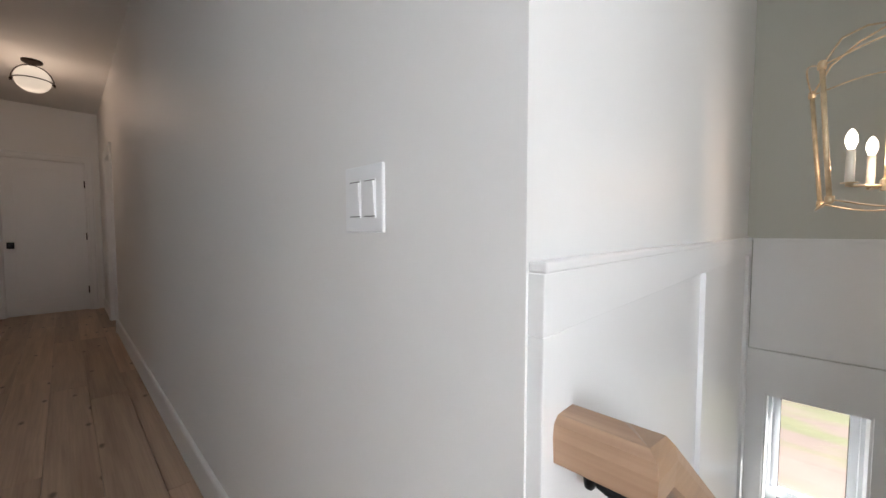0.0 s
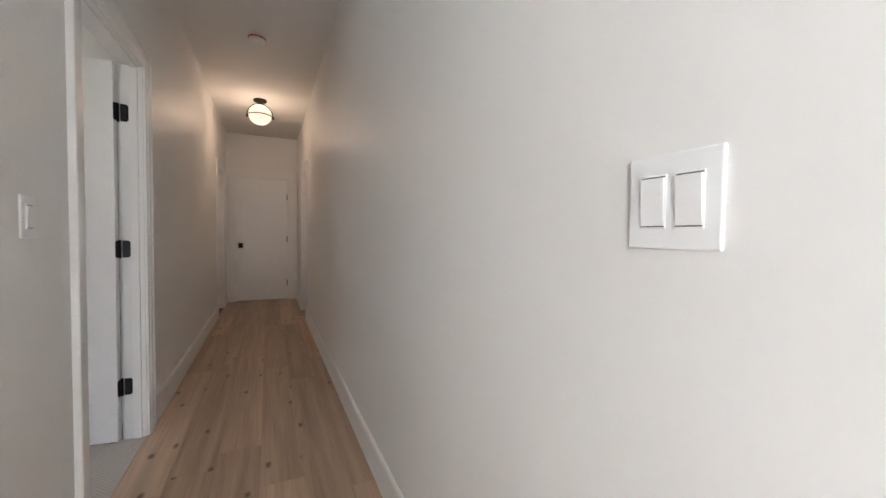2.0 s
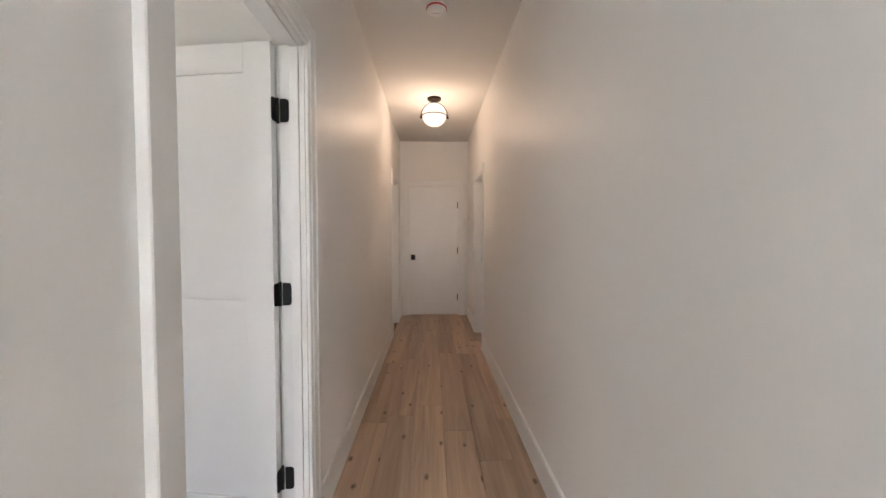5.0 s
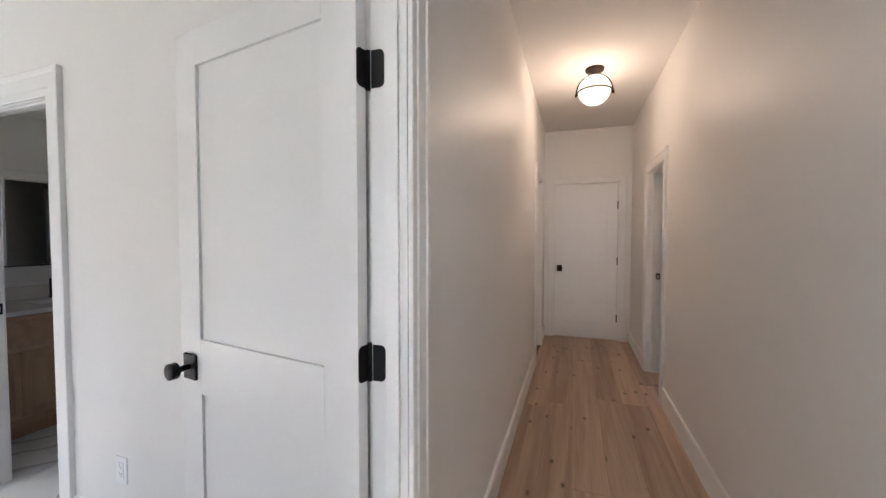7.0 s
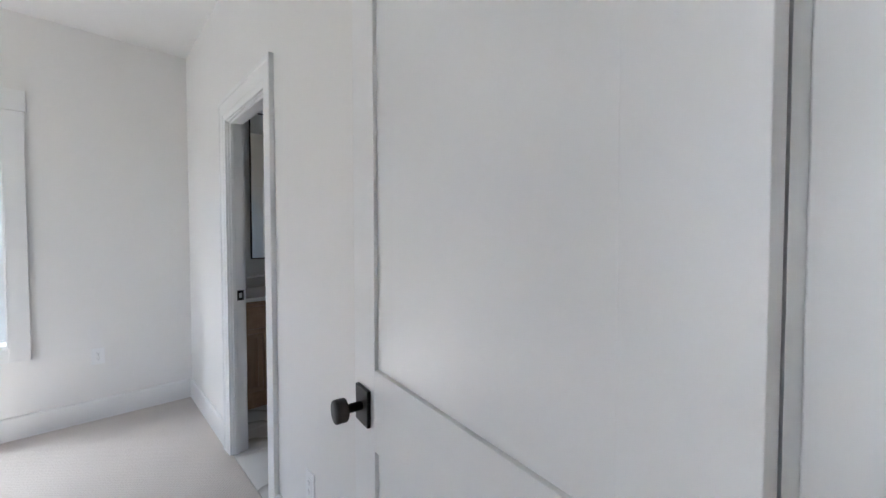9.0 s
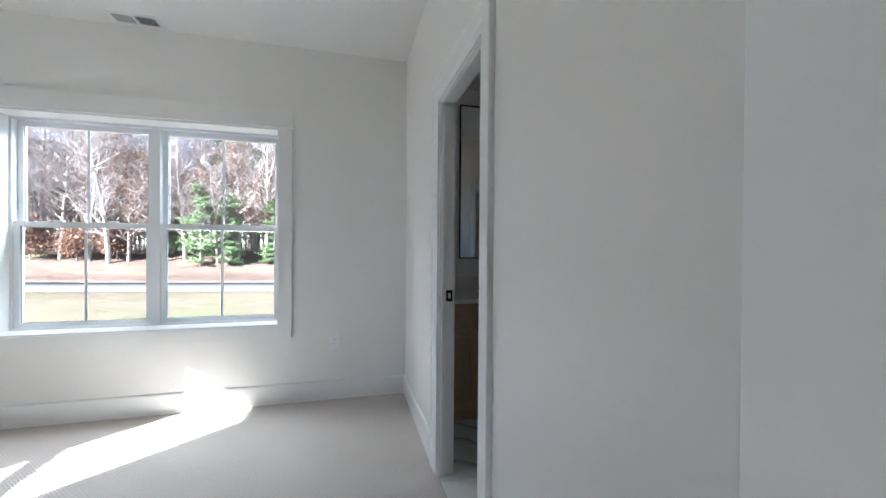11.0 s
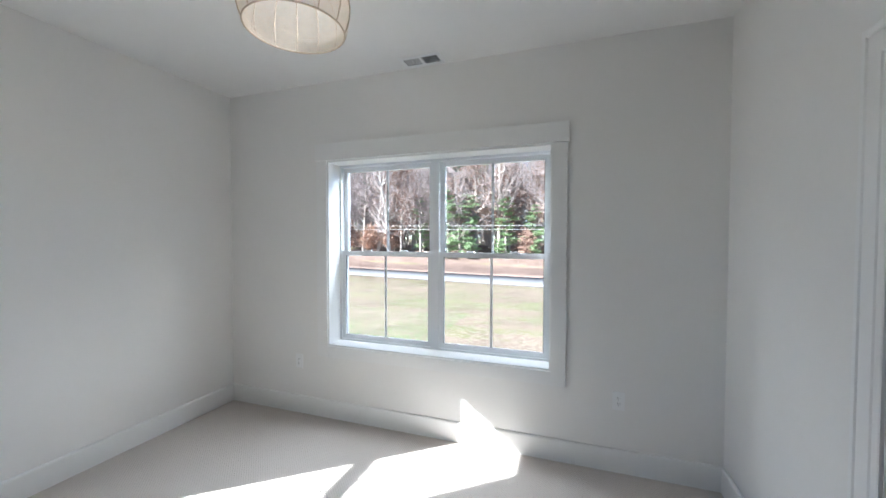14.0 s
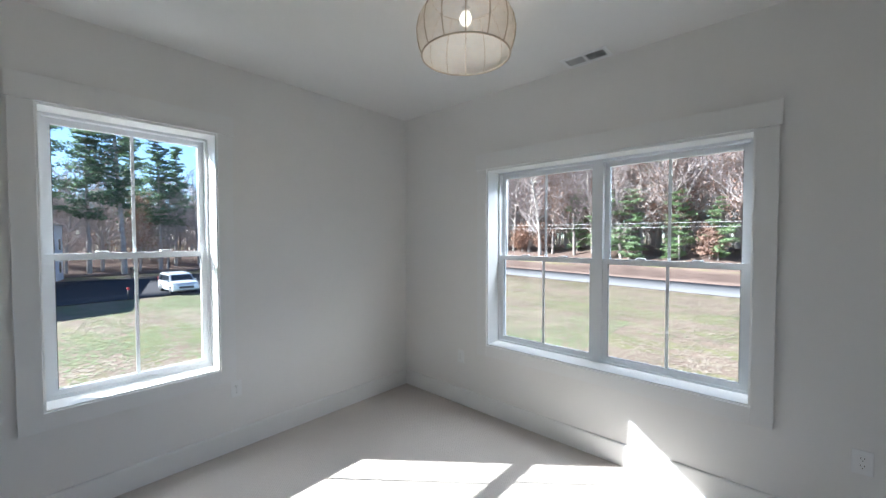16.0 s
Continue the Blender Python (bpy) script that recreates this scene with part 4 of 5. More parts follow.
fau = thing("faucet", pose(-3.575, 0.955, VZ), "matt black single-lever basin faucet", "faucet")
part("column", lathe(bmesh.new(), [(0, 0), (0.027, 0), (0.027, 0.006), (0.021, 0.010), (0.021, 0.150), (0.019, 0.154), (0, 0.154)], 24), M_BLACK, fau)
part("spout", tube(bmesh.new(), [(0.012, 0.0, 0.085), (0.048, 0.024, 0.092), (0.074, 0.038, 0.086), (0.090, 0.048, 0.066), (0.093, 0.050, 0.050)], [0.012, 0.0115, 0.011, 0.0105, 0.0105], 14), M_BLACK, fau)
part("lever", tube(bmesh.new(), [(0, 0, 0.154), (0, 0, 0.176), (0.016, 0.010, 0.182), (0.062, 0.042, 0.186)], [0.006, 0.006, 0.0055, 0.0045], 10), M_BLACK, fau)

mir = thing("mirror", pose(XW + 0.013, 0.965, 1.768), "tall rectangular mirror in a thin black metal frame", "mirror")
MW, MH = 0.305, 0.655
part("glass", boxes((0.004, 0.014, -MW + 0.008, MW - 0.008, -MH + 0.008, MH - 0.008)), m_mirror, mir, "clear silvered mirror glass")
part("frame", boxes((0, 0.024, -MW, -MW + 0.008, -MH, MH), (0, 0.024, MW - 0.008, MW, -MH, MH), (0, 0.024, -MW + 0.008, MW - 0.008, -MH, -MH + 0.008), (0, 0.024, -MW + 0.008, MW - 0.008, MH - 0.008, MH)), M_BLACK, mir, "thin black metal frame", 0.001)

sco = thing("wall_sconce", pose(XW + 0.013, 1.360, 1.747), "brass wall sconce with a lit white linen shade", "wall lamp")
bm = lathe(bmesh.new(), [(0, 0), (0.062, 0), (0.062, 0.008), (0.056, 0.012), (0.014, 0.014), (0.012, 0.050), (0, 0.050)], 32)
bm.transform(Matrix.Rotation(radians(90), 4, "Y"))
part("back_plate", bm, M_BRASS, sco, "round brass back plate")
part("stem", tube(bmesh.new(), [(0.048, 0, -0.165), (0.048, 0, 0.150)], 0.0065, 12), M_BRASS, sco, "slim brass rod")
bm = lathe(bmesh.new(), [(0.056, 0.112), (0.050, 0.275), (0.048, 0.275), (0.054, 0.112)], 32, (0.085, 0, 0))
shade = part("shade", bm, M_SHADE, sco, "glowing white linen drum shade")
shade.visible_shadow = False
part("arm", tube(bmesh.new(), [(0.048, 0, 0.120), (0.085, 0, 0.125), (0.085, 0, 0.150)], 0.005, 8), M_BRASS, sco)
sb = part("bulb", lathe(bmesh.new(), [(0, 0.150), (0.012, 0.152), (0.024, 0.195), (0.016, 0.225), (0, 0.232)], 16, (0.085, 0, 0)), M_BULB, sco)
sb.visible_shadow = False

# ---- outdoors ----
M_GRASS = mat("winter_lawn", (0.190, 0.172, 0.130), 0.95, spread=0.3, scale=0.25, fine=1.6, bump=0.6, bump_scale=14, spec=0.1)
M_ROAD = mat("pale_worn_asphalt", (0.165, 0.166, 0.170), 0.95, spread=0.08, scale=0.3, bump=0.3, spec=0.04)
M_DRIVE = mat("dark_driveway_asphalt", (0.065, 0.065, 0.072), 0.95, spread=0.15, scale=0.5, bump=0.3, spec=0.04)
M_BARK = mat("grey_brown_bark", (0.32, 0.285, 0.26), 0.95, spread=0.3, scale=2, fine=20, per_object=0.25)
M_PALE = mat("pale_sycamore_bark", (0.50, 0.48, 0.45), 0.9, spread=0.25, scale=1.5, fine=12)
M_TWIG = mat("grey_purple_twigs", (0.40, 0.345, 0.335), 0.95, spread=0.3, scale=0.6, per_object=0.2)
M_RUST = mat("dry_rust_oak_leaves", (0.25, 0.165, 0.130), 0.9, spread=0.4, scale=0.7, fine=9, per_object=0.25)
M_PINE = mat("white_pine_needles", (0.135, 0.200, 0.140), 0.85, spread=0.4, scale=0.7, fine=7, per_object=0.2)
M_YOUNG = mat("young_pine_needles", (0.230, 0.315, 0.175), 0.85, spread=0.35, scale=0.9, fine=7, per_object=0.15)
M_LITTER = mat("fallen_leaf_litter", (0.175, 0.128, 0.108), 0.95, spread=0.35, scale=0.4, fine=3, bump=0.5, bump_scale=10, spec=0.05)


def see_through(m, share, tint):
    """Thin leaves or threads: part of the light passes through them."""
    nt = m.node_tree
    b, out = nt.nodes["Principled BSDF"], nt.nodes["Material Output"]
    tr, mx = nt.nodes.new("ShaderNodeBsdfTranslucent"), nt.nodes.new("ShaderNodeMixShader")
    tr.inputs[0].default_value = rgb(tint)
    mx.inputs[0].default_value = share
    nt.links.new(b.outputs[0], mx.inputs[1])
    nt.links.new(tr.outputs[0], mx.inputs[2])
    nt.links.new(mx.outputs[0], out.inputs["Surface"])


for leafy, tint in ((M_RUST, (0.30, 0.18, 0.12)), (M_PINE, (0.15, 0.24, 0.13)), (M_YOUNG, (0.26, 0.40, 0.17))):
    see_through(leafy, 0.4, tint)
see_through(M_STRING, 0.45, (0.90, 0.83, 0.74))


def lawn_tint():
    """Worn bare patches in the lawn, tan and green."""
    nt = M_GRASS.node_tree
    b = nt.nodes["Principled BSDF"]
    old = b.inputs["Base Color"].links[0].from_socket
    tc, n, r, mx = nt.nodes.new("ShaderNodeTexCoord"), nt.nodes.new("ShaderNodeTexNoise"), nt.nodes.new("ShaderNodeValToRGB"), nt.nodes.new("ShaderNodeMix")
    mp = nt.nodes.new("ShaderNodeMapping")
    mp.inputs["Scale"].default_value = (0.95, 0.22, 0.2)
    nt.links.new(tc.outputs["Object"], mp.inputs["Vector"])
    n.inputs["Scale"].default_value, n.inputs["Detail"].default_value = 1.0, 6
    nt.links.new(mp.outputs[0], n.inputs["Vector"])
    nt.links.new(n.outputs["Fac"], r.inputs[0])
    r.color_ramp.elements[0].position, r.color_ramp.elements[1].position = 0.45, 0.56
    r.color_ramp.elements[0].color, r.color_ramp.elements[1].color = (0.97, 1.02, 0.74, 1), (1.14, 0.96, 1.0, 1)
    mx.data_type, mx.blend_type = "RGBA", "MULTIPLY"
    mx.inputs["Factor"].default_value = 1.0
    nt.links.new(old, mx.inputs["A"])
    nt.links.new(r.outputs[0], mx.inputs["B"])
    nt.links.new(mx.outputs["Result"], b.inputs["Base Color"])


lawn_tint()


def smooth(a, b, x):
    q = min(1.0, max(0.0, (x - a) / (b - a)))
    return q * q * (3 - 2 * q)


def ground_z(x, y):
    """Height of the ground: a bank behind the road to the west, a slight rise to the south."""
    z = GROUND
    z += 2.9 * smooth(-64, -78, x) if x < -64 else 0.0
    z += 1.2 * smooth(-66, -84, y) if y < -66 else 0.0
    z += 0.03 * noise.noise(Vector((x * 0.05, y * 0.05, 0.3))) * smooth(8, 22, math.hypot(x, y))
    return z


def axis_steps():
    near = list(np.arange(-120, 61, 4.0))
    return [-2600, -1200, -600, -300, -180, *near, 90, 160, 300, 700, 1500, 2600]


xs = ys = axis_steps()
bm = bmesh.new()
grid = [[bm.verts.new((x, y, ground_z(x, y))) for y in ys] for x in xs]
for i in range(len(xs) - 1):
    for j in range(len(ys) - 1):
        bm.faces.new((grid[i][j], grid[i + 1][j], grid[i + 1][j + 1], grid[i][j + 1])).smooth = True
solid("ground", bm, M_GRASS, "patchy winter lawn, tan and green", "ground")


def strip(name, x0, x1, y0, y1, material, label, lift=0.06, step=4.0, category="road", slant=0.0):
    bm = bmesh.new()
    nx, ny = max(2, int(abs(x1 - x0) / step)), max(2, int(abs(y1 - y0) / step))

    def place(i, j):
        y = y0 + (y1 - y0) * j / ny
        x = x0 + (x1 - x0) * i / nx + slant * (y + 16)
        return (x, y, ground_z(x, y) + lift)

    g = [[bm.verts.new(place(i, j)) for j in range(ny + 1)] for i in range(nx + 1)]
    for i in range(nx):
        for j in range(ny):
            bm.faces.new((g[i][j], g[i + 1][j], g[i + 1][j + 1], g[i][j + 1])).smooth = True
    ob = solid(name, bm, material, label, category)
    ob.modifiers.new("thickness", "SOLIDIFY").thickness = 0.05
    return ob


strip("road", -50.3, -41.8, -90, 90, M_ROAD, "pale worn two-lane asphalt road", 0.03, slant=0.18)
strip("ground_leaf_bank", -104, -50.4, -90, 90, M_LITTER, "rust-brown leaf litter under the trees", 0.05, category="ground", slant=0.18)
strip("ground_leaf_south", -50, 40, -150, -66, M_LITTER, "rust-brown leaf litter under the pines", 0.09, category="ground")
strip("driveway", -17.5, 30, -60, -39.3, M_DRIVE, "dark asphalt driveway beside the lawn", 0.03, category="driveway")


# trees
def limb(rng, verts, faces, p, d, length, r, segs, sides, bend=0.16, taper=0.35):
    """One tapered limb as a tube; returns the points along it."""
    d = d.normalized()
    a = d.orthogonal().normalized()
    pts, rows = [], []
    for i in range(segs + 1):
        q = i / segs
        rr = r * (1 - q * (1 - taper))
        c = d.cross(a).normalized()
        base = len(verts)
        for k in range(sides):
            t = 2 * math.pi * k / sides
            verts.append(p + rr * (a * math.cos(t) + c * math.sin(t)))
        rows.append(base)
        pts.append((p.copy(), d.copy(), rr))
        if i < segs:
            d = (d + Vector((rng.uniform(-1, 1), rng.uniform(-1, 1), rng.uniform(-0.6, 0.9))) * bend).normalized()
            a = (a - d * a.dot(d)).normalized()
            p = p + d * (length / segs)
    for r0, r1 in zip(rows, rows[1:]):
        for k in range(sides):
            faces.append((r0 + k, r0 + (k + 1) % sides, r1 + (k + 1) % sides, r1 + k))
    return pts


def card(rng, verts, faces, p, size, flat=0.0):
    """A small leaf clump: one bent quad at a random tilt."""
    u = Vector((rng.uniform(-1, 1), rng.uniform(-1, 1), rng.uniform(-1, 1) * (1 - flat))).normalized()
    v = u.orthogonal().normalized()
    v = (v * math.cos(1.7) + u.cross(v) * rng.uniform(-1, 1)).normalized()
    b = len(verts)
    s = size * rng.uniform(0.6, 1.4)
    verts.extend((p - u * s, p + v * s * 0.5, p + u * s, p - v * s * 0.55))
    faces.append((b, b + 1, b + 2, b + 3))


def pydata(name, verts, faces, material):
    me = bpy.data.meshes.new(name)
    me.from_pydata([tuple(v) for v in verts], [], faces)
    me.materials.append(material)
    me.update()
    return me


def broadleaf(seed, height, bark, leaf, leaves, label, size=0.2, twigs=1.0):
    """A bare or half-bare tree: trunk, limbs, twigs and, if any, dry leaves."""
    rng = random.Random(seed)
    tv, tf, wv, wf, lv, lf = [], [], [], [], [], []
    trunk = limb(rng, tv, tf, Vector((0, 0, -0.4)), Vector((0, 0, 1)), height * 0.82, height * 0.0115 + 0.05, 9, 7, 0.05, 0.22)
    for i, (p, d, r) in enumerate(trunk[2:], 2):
        for _ in range(4 if i > 2 else 2):
            a = rng.uniform(0, 2 * math.pi)
            up = rng.uniform(0.35, 1.2)
            l1 = height * rng.uniform(0.14, 0.30) * (1.15 - i / 14)
            b1 = limb(rng, tv, tf, p + d * rng.uniform(-0.8, 0.8), Vector((math.cos(a), math.sin(a), up)), l1, r * 0.5 + 0.02, 4, 5, 0.22, 0.3)
            for q, e, s in b1[1:]:
                for _ in range(3):
                    e2 = (e + Vector((rng.uniform(-1, 1), rng.uniform(-1, 1), rng.uniform(-0.3, 0.9))) * 0.9)
                    b2 = limb(rng, wv, wf, q.copy(), e2, l1 * rng.uniform(0.3, 0.6), s * 0.45 + 0.012, 2, 3, 0.3, 0.3)
                    for w, g, h in b2[1:]:
                        for _ in range(int(2 * twigs)):
                            limb(rng, wv, wf, w.copy(), g + Vector((rng.uniform(-1, 1), rng.uniform(-1, 1), rng.uniform(-0.5, 0.9))), l1 * rng.uniform(0.15, 0.35), 0.018, 1, 3, 0.3, 0.4)
                        for _ in range(leaves):
                            card(rng, lv, lf, w + Vector((rng.gauss(0, 0.6), rng.gauss(0, 0.6), rng.gauss(0, 0.5))), size)
    ob = thing("tree", pose(0, 0, -60), label, "tree")
    t = new("trunk", pydata("trunk", tv, tf, bark))
    c = new("crown", pydata("crown", wv + lv, wf + [tuple(k + len(wv) for k in f) for f in lf], M_TWIG))
    if leaf:
        c.data.materials.append(leaf)
        for k in range(len(wf), len(wf) + len(lf)):
            c.data.polygons[k].material_index = 1
    t.parent = c.parent = ob
    return ob


def pine(seed, height, needles, label, low=0.35, wide=0.17, tufts=13, blade=0.21):
    """A pine: straight trunk, whorls of limbs, needle tufts of many small blades."""
    rng = random.Random(seed)
    tv, tf, nv, nf = [], [], [], []
    trunk = limb(rng, tv, tf, Vector((0, 0, -0.4)), Vector((0, 0, 1)), height, height * 0.011 + 0.06, 10, 7, 0.025, 0.12)
    n = int(height * 1.15)
    for i in range(n):
        q = low + (1 - low) * i / n
        z = height * q
        k0 = min(int(q * 10), 9)
        p0 = trunk[k0][0].lerp(trunk[min(k0 + 1, 10)][0], q * 10 - k0)
        reach = height * wide * (1.05 - q) ** 0.75 * rng.uniform(0.55, 1.25) * (0.6 + 0.4 * smooth(low, low + 0.25, q)) + 0.3
        for _ in range(rng.randint(3, 5)):
            a = rng.uniform(0, 2 * math.pi)
            b = limb(rng, tv, tf, p0.copy(), Vector((math.cos(a), math.sin(a), rng.uniform(-0.05, 0.35))), reach, 0.05 + 0.02 * reach / 3, 4, 4, 0.12, 0.25)
            for p, d, r in b[1:]:
                for _ in range(tufts):
                    o = Vector((rng.gauss(0, 0.34), rng.gauss(0, 0.34), rng.gauss(0.08, 0.09))) * (0.5 + reach * 0.22)
                    card(rng, nv, nf, p + o, blade, 0.8)
    ob = thing("tree", pose(0, 0, -60), label, "tree")
    t, c = new("trunk", pydata("trunk", tv, tf, M_BARK)), new("crown", pydata("crown", nv, nf, needles))
    t.parent = c.parent = ob
    return ob


def planted(proto, x, y, turn=0.0, size=1.0):
    """A copy of a tree on the ground at x, y."""
    o = copy_thing(proto, Matrix.Identity(4))
    o.matrix_basis = pose(x, y, ground_z(x, y), 0, 0, turn) @ Matrix.Scale(size, 4)
    tagged(o, group="trees across the road" if x < -50 else "trees behind the driveway")
    return o


KINDS = {
    "bare": [broadleaf(s, h, M_BARK, None, 0, "tall bare grey deciduous tree", twigs=1.5) for s, h in ((3, 25), (4, 22))],
    "rust": [broadleaf(s, h, M_BARK, M_RUST, 4, "oak tree holding dry rust-brown leaves", 0.17) for s, h in ((5, 20), (6, 15))],
    "pale": [broadleaf(9, 27, M_PALE, None, 0, "tall pale-barked bare sycamore tree", twigs=1.5)],
    "pine": [pine(s, h, M_PINE, "tall dark green white pine tree", 0.34, 0.16, 16, 0.19) for s, h in ((7, 27), (8, 23))],
    "young": [pine(s, h, M_YOUNG, "young bright green pine at the wood's edge", 0.08, 0.24, 24, 0.165) for s, h in ((11, 11), (12, 13))],
    "brush": [broadleaf(14, 5, M_BARK, M_RUST, 3, "low rust-leaved sapling at the wood's edge", 0.22)],
}
rng = random.Random(42)


def row(x, y0, y1, gap, mix, jitter=2.5, along="y", size=1.0):
    y = y0
    while y < y1:
        kind = rng.choices(list(mix), list(mix.values()))[0]
        a, b = x + rng.uniform(-jitter, jitter), y + rng.uniform(-1, 1)
        planted(rng.choice(KINDS[kind]), a if along == "y" else b, b if along == "y" else a, rng.uniform(0, 360), size * rng.uniform(0.9, 1.35))
        y += gap * rng.uniform(0.7, 1.3)


row(-72, -58, 8, 3.2, {"bare": 4, "rust": 1, "brush": 2}, 1.5)
row(-78, -62, 10, 3.2, {"bare": 5, "rust": 4, "pine": 1})
row(-85, -66, 12, 4.2, {"bare": 3, "rust": 3, "pine": 3})
planted(KINDS["pale"][0], -71, -37.0, 30)
for x, y, s in ((-69.5, -23.5, 1.1), (-70.0, -19.8, 1.2), (-70.5, -12.5, 1.1), (-71, -7.5, 0.8), (-74, -30.5, 1.1)):
    planted(rng.choice(KINDS["young"]), x, y, rng.uniform(0, 360), s)
row(-72, -34, 6, 3.2, {"bare": 4, "rust": 1}, 2.5, "x", 0.58)
row(-80, -38, 8, 3.2, {"bare": 5, "rust": 1}, 2.5, "x", 0.60)
for x, y, s in ((-6.3, -69, 1.0), (-9.6, -66.5, 1.02), (-14.2, -70, 0.92), (-16.8, -73, 0.72), (-2.5, -68, 0.95), (-24, -76, 0.62), (-12.0, -76, 0.85)):
    planted(rng.choice(KINDS["pine"]), x, y, rng.uniform(0, 360), s)
for kind in KINDS.values():
    for p in kind:
        for o in (*p.children_recursive, p):
            bpy.data.objects.remove(o)

# the depth of the woods, too far to count
def far_woods(name, spots, label, tall=(14, 26), leafed=(0.34, 0.56)):
    """Many thin trunks, twigs and leaf clumps in one mesh."""
    rng = random.Random(8)
    v, f, kinds = [], [], []
    for x, y in spots:
        h = rng.uniform(*tall)
        z = ground_z(x, y)
        n = len(f)
        pts = limb(rng, v, f, Vector((x, y, z - 0.3)), Vector((0, 0, 1)), h, rng.uniform(0.12, 0.26), 4, 4, 0.05, 0.3)
        kinds += [0] * (len(f) - n)
        leafy = rng.random()
        kind = 1 if leafy < leafed[0] else (2 if leafy < leafed[1] else 3)
        for q in range(112):
            t = rng.uniform(0.12, 1.0)
            r = h * 0.17 * (1.15 - t) + 0.8
            p = Vector((x + rng.gauss(0, r * 0.7), y + rng.gauss(0, r * 0.7), z + h * t))
            n = len(f)
            if kind == 3:
                limb(rng, v, f, p, Vector((rng.uniform(-1, 1), rng.uniform(-1, 1), rng.uniform(0, 1.3))), rng.uniform(0.8, 2.2), 0.035, 1, 3, 0.2, 0.3)
            else:
                card(rng, v, f, p, 0.36)
            kinds += [kind] * (len(f) - n)
    me = pydata(name, v, f, M_BARK)
    for m in (M_RUST, M_PINE, M_TWIG):
        me.materials.append(m)
    me.polygons.foreach_set("material_index", kinds)
    return tagged(new(name, me), label, "woods", kind="stuff")


rng = random.Random(77)
far_woods("woods_west", [(rng.uniform(-145, -91), rng.uniform(-115, 25)) for _ in range(820)], "deep mixed woods of bare oaks and pines", (18, 30))
far_woods("woods_south", [(rng.uniform(-62, 10), rng.uniform(-122, -80)) for _ in range(320)], "deep bare woods behind the driveway", (8, 14), (0.06, 0.12))
far_woods("woods_north_west", [(rng.uniform(-330, -190), rng.uniform(110, 330)) for _ in range(300)], "distant woods on the horizon")

# tufts that break up the lawn
M_DRY = mat("dry_tan_grass", (0.26, 0.215, 0.165), 0.95, spread=0.3, scale=0.6, fine=8)
M_FRESH = mat("fresh_green_grass", (0.15, 0.185, 0.085), 0.95, spread=0.3, scale=0.6, fine=8)


def tufts(name, x0, x1, y0, y1, count, seed, label, green=-0.2, worn=-41.0, lift=0.012):
    """Matted grass tufts that lie on the ground in drifts of tan and green."""
    rng = random.Random(seed)
    v, f, kinds = [], [], []
    while len(f) < count:
        x, y = rng.uniform(x0, x1), rng.uniform(y0, y1)
        n = noise.noise(Vector((x * 0.16, y * 0.16, 4.0))) + 0.5 * noise.noise(Vector((x * 0.6, y * 0.6, 9.0)))
        z = ground_z(x, y)
        a = rng.uniform(0, math.pi)
        w, h = rng.uniform(0.05, 0.17), rng.uniform(0.025, 0.07)
        c, q = math.cos(a), math.sin(a)
        k = len(v)
        for u, t in ((-w, -h * 0.4), (w * 0.2, -h), (w, h * 0.3), (-w * 0.1, h)):
            v.append(Vector((x + u * c - t * q, y + u * q + t * c, z + lift + rng.uniform(0, 0.012))))
        f.append((k, k + 1, k + 2, k + 3))
        kinds.append(2 if x + 4 * n + rng.gauss(0, 2.5) < worn else (1 if n + rng.gauss(0, 0.3) < green else 0))
    me = pydata(name, v, f, M_DRY)
    me.materials.append(M_FRESH)
    me.materials.append(M_LITTER)
    me.polygons.foreach_set("material_index", kinds)
    return tagged(new(name, me), label, "grass", kind="stuff")


tufts("grass_west", -44, -7, -48, 8, 90000, 21, "short tan and green lawn tufts", -0.36)
tufts("grass_south", -24, 2, -38, -7, 48000, 22, "short tan and green lawn tufts", 0.2)
tufts("grass_leaf_bank", -80, -53, -50, 8, 26000, 23, "drifts of dry fallen leaves on the bank", -0.5, -40.0, 0.065)

# wires along the road
M_WIRE = mat("weathered_cable", (0.66, 0.66, 0.66), 0.6)
M_POLE = mat("weathered_pole_wood", (0.22, 0.16, 0.11), 0.9, spread=0.2, scale=1, fine=15)
pole_line = thing("utility_line", pose(-40.0, 0, GROUND), "weathered wooden poles carrying two roadside cables", "utility pole")
for y in (-62.0, 62.0):
    part("pole", tube(bmesh.new(), [(0, y, -0.5), (0, y, 8.6)], [0.16, 0.11], 12), M_POLE, pole_line, "weathered wooden pole")
for z in (6.75, 7.15):
    part("cable", tube(bmesh.new(), [(0.16, -62 + 124 * q, z - 0.9 * (1 - (2 * q - 1) ** 2)) for q in np.linspace(0, 1, 25)], 0.014, 5), M_WIRE, pole_line, "sagging grey cable")

# parked minivan
M_CAR = mat("silver_white_car_paint", (0.66, 0.68, 0.70), 0.25, 0.3, spread=0.02)
M_TINT = mat("dark_car_glass", (0.02, 0.025, 0.03), 0.06, spread=0.02)
M_TYRE = mat("black_rubber", (0.02, 0.02, 0.02), 0.85)
M_LAMP = mat("clear_lamp_plastic", (0.75, 0.77, 0.8), 0.1)


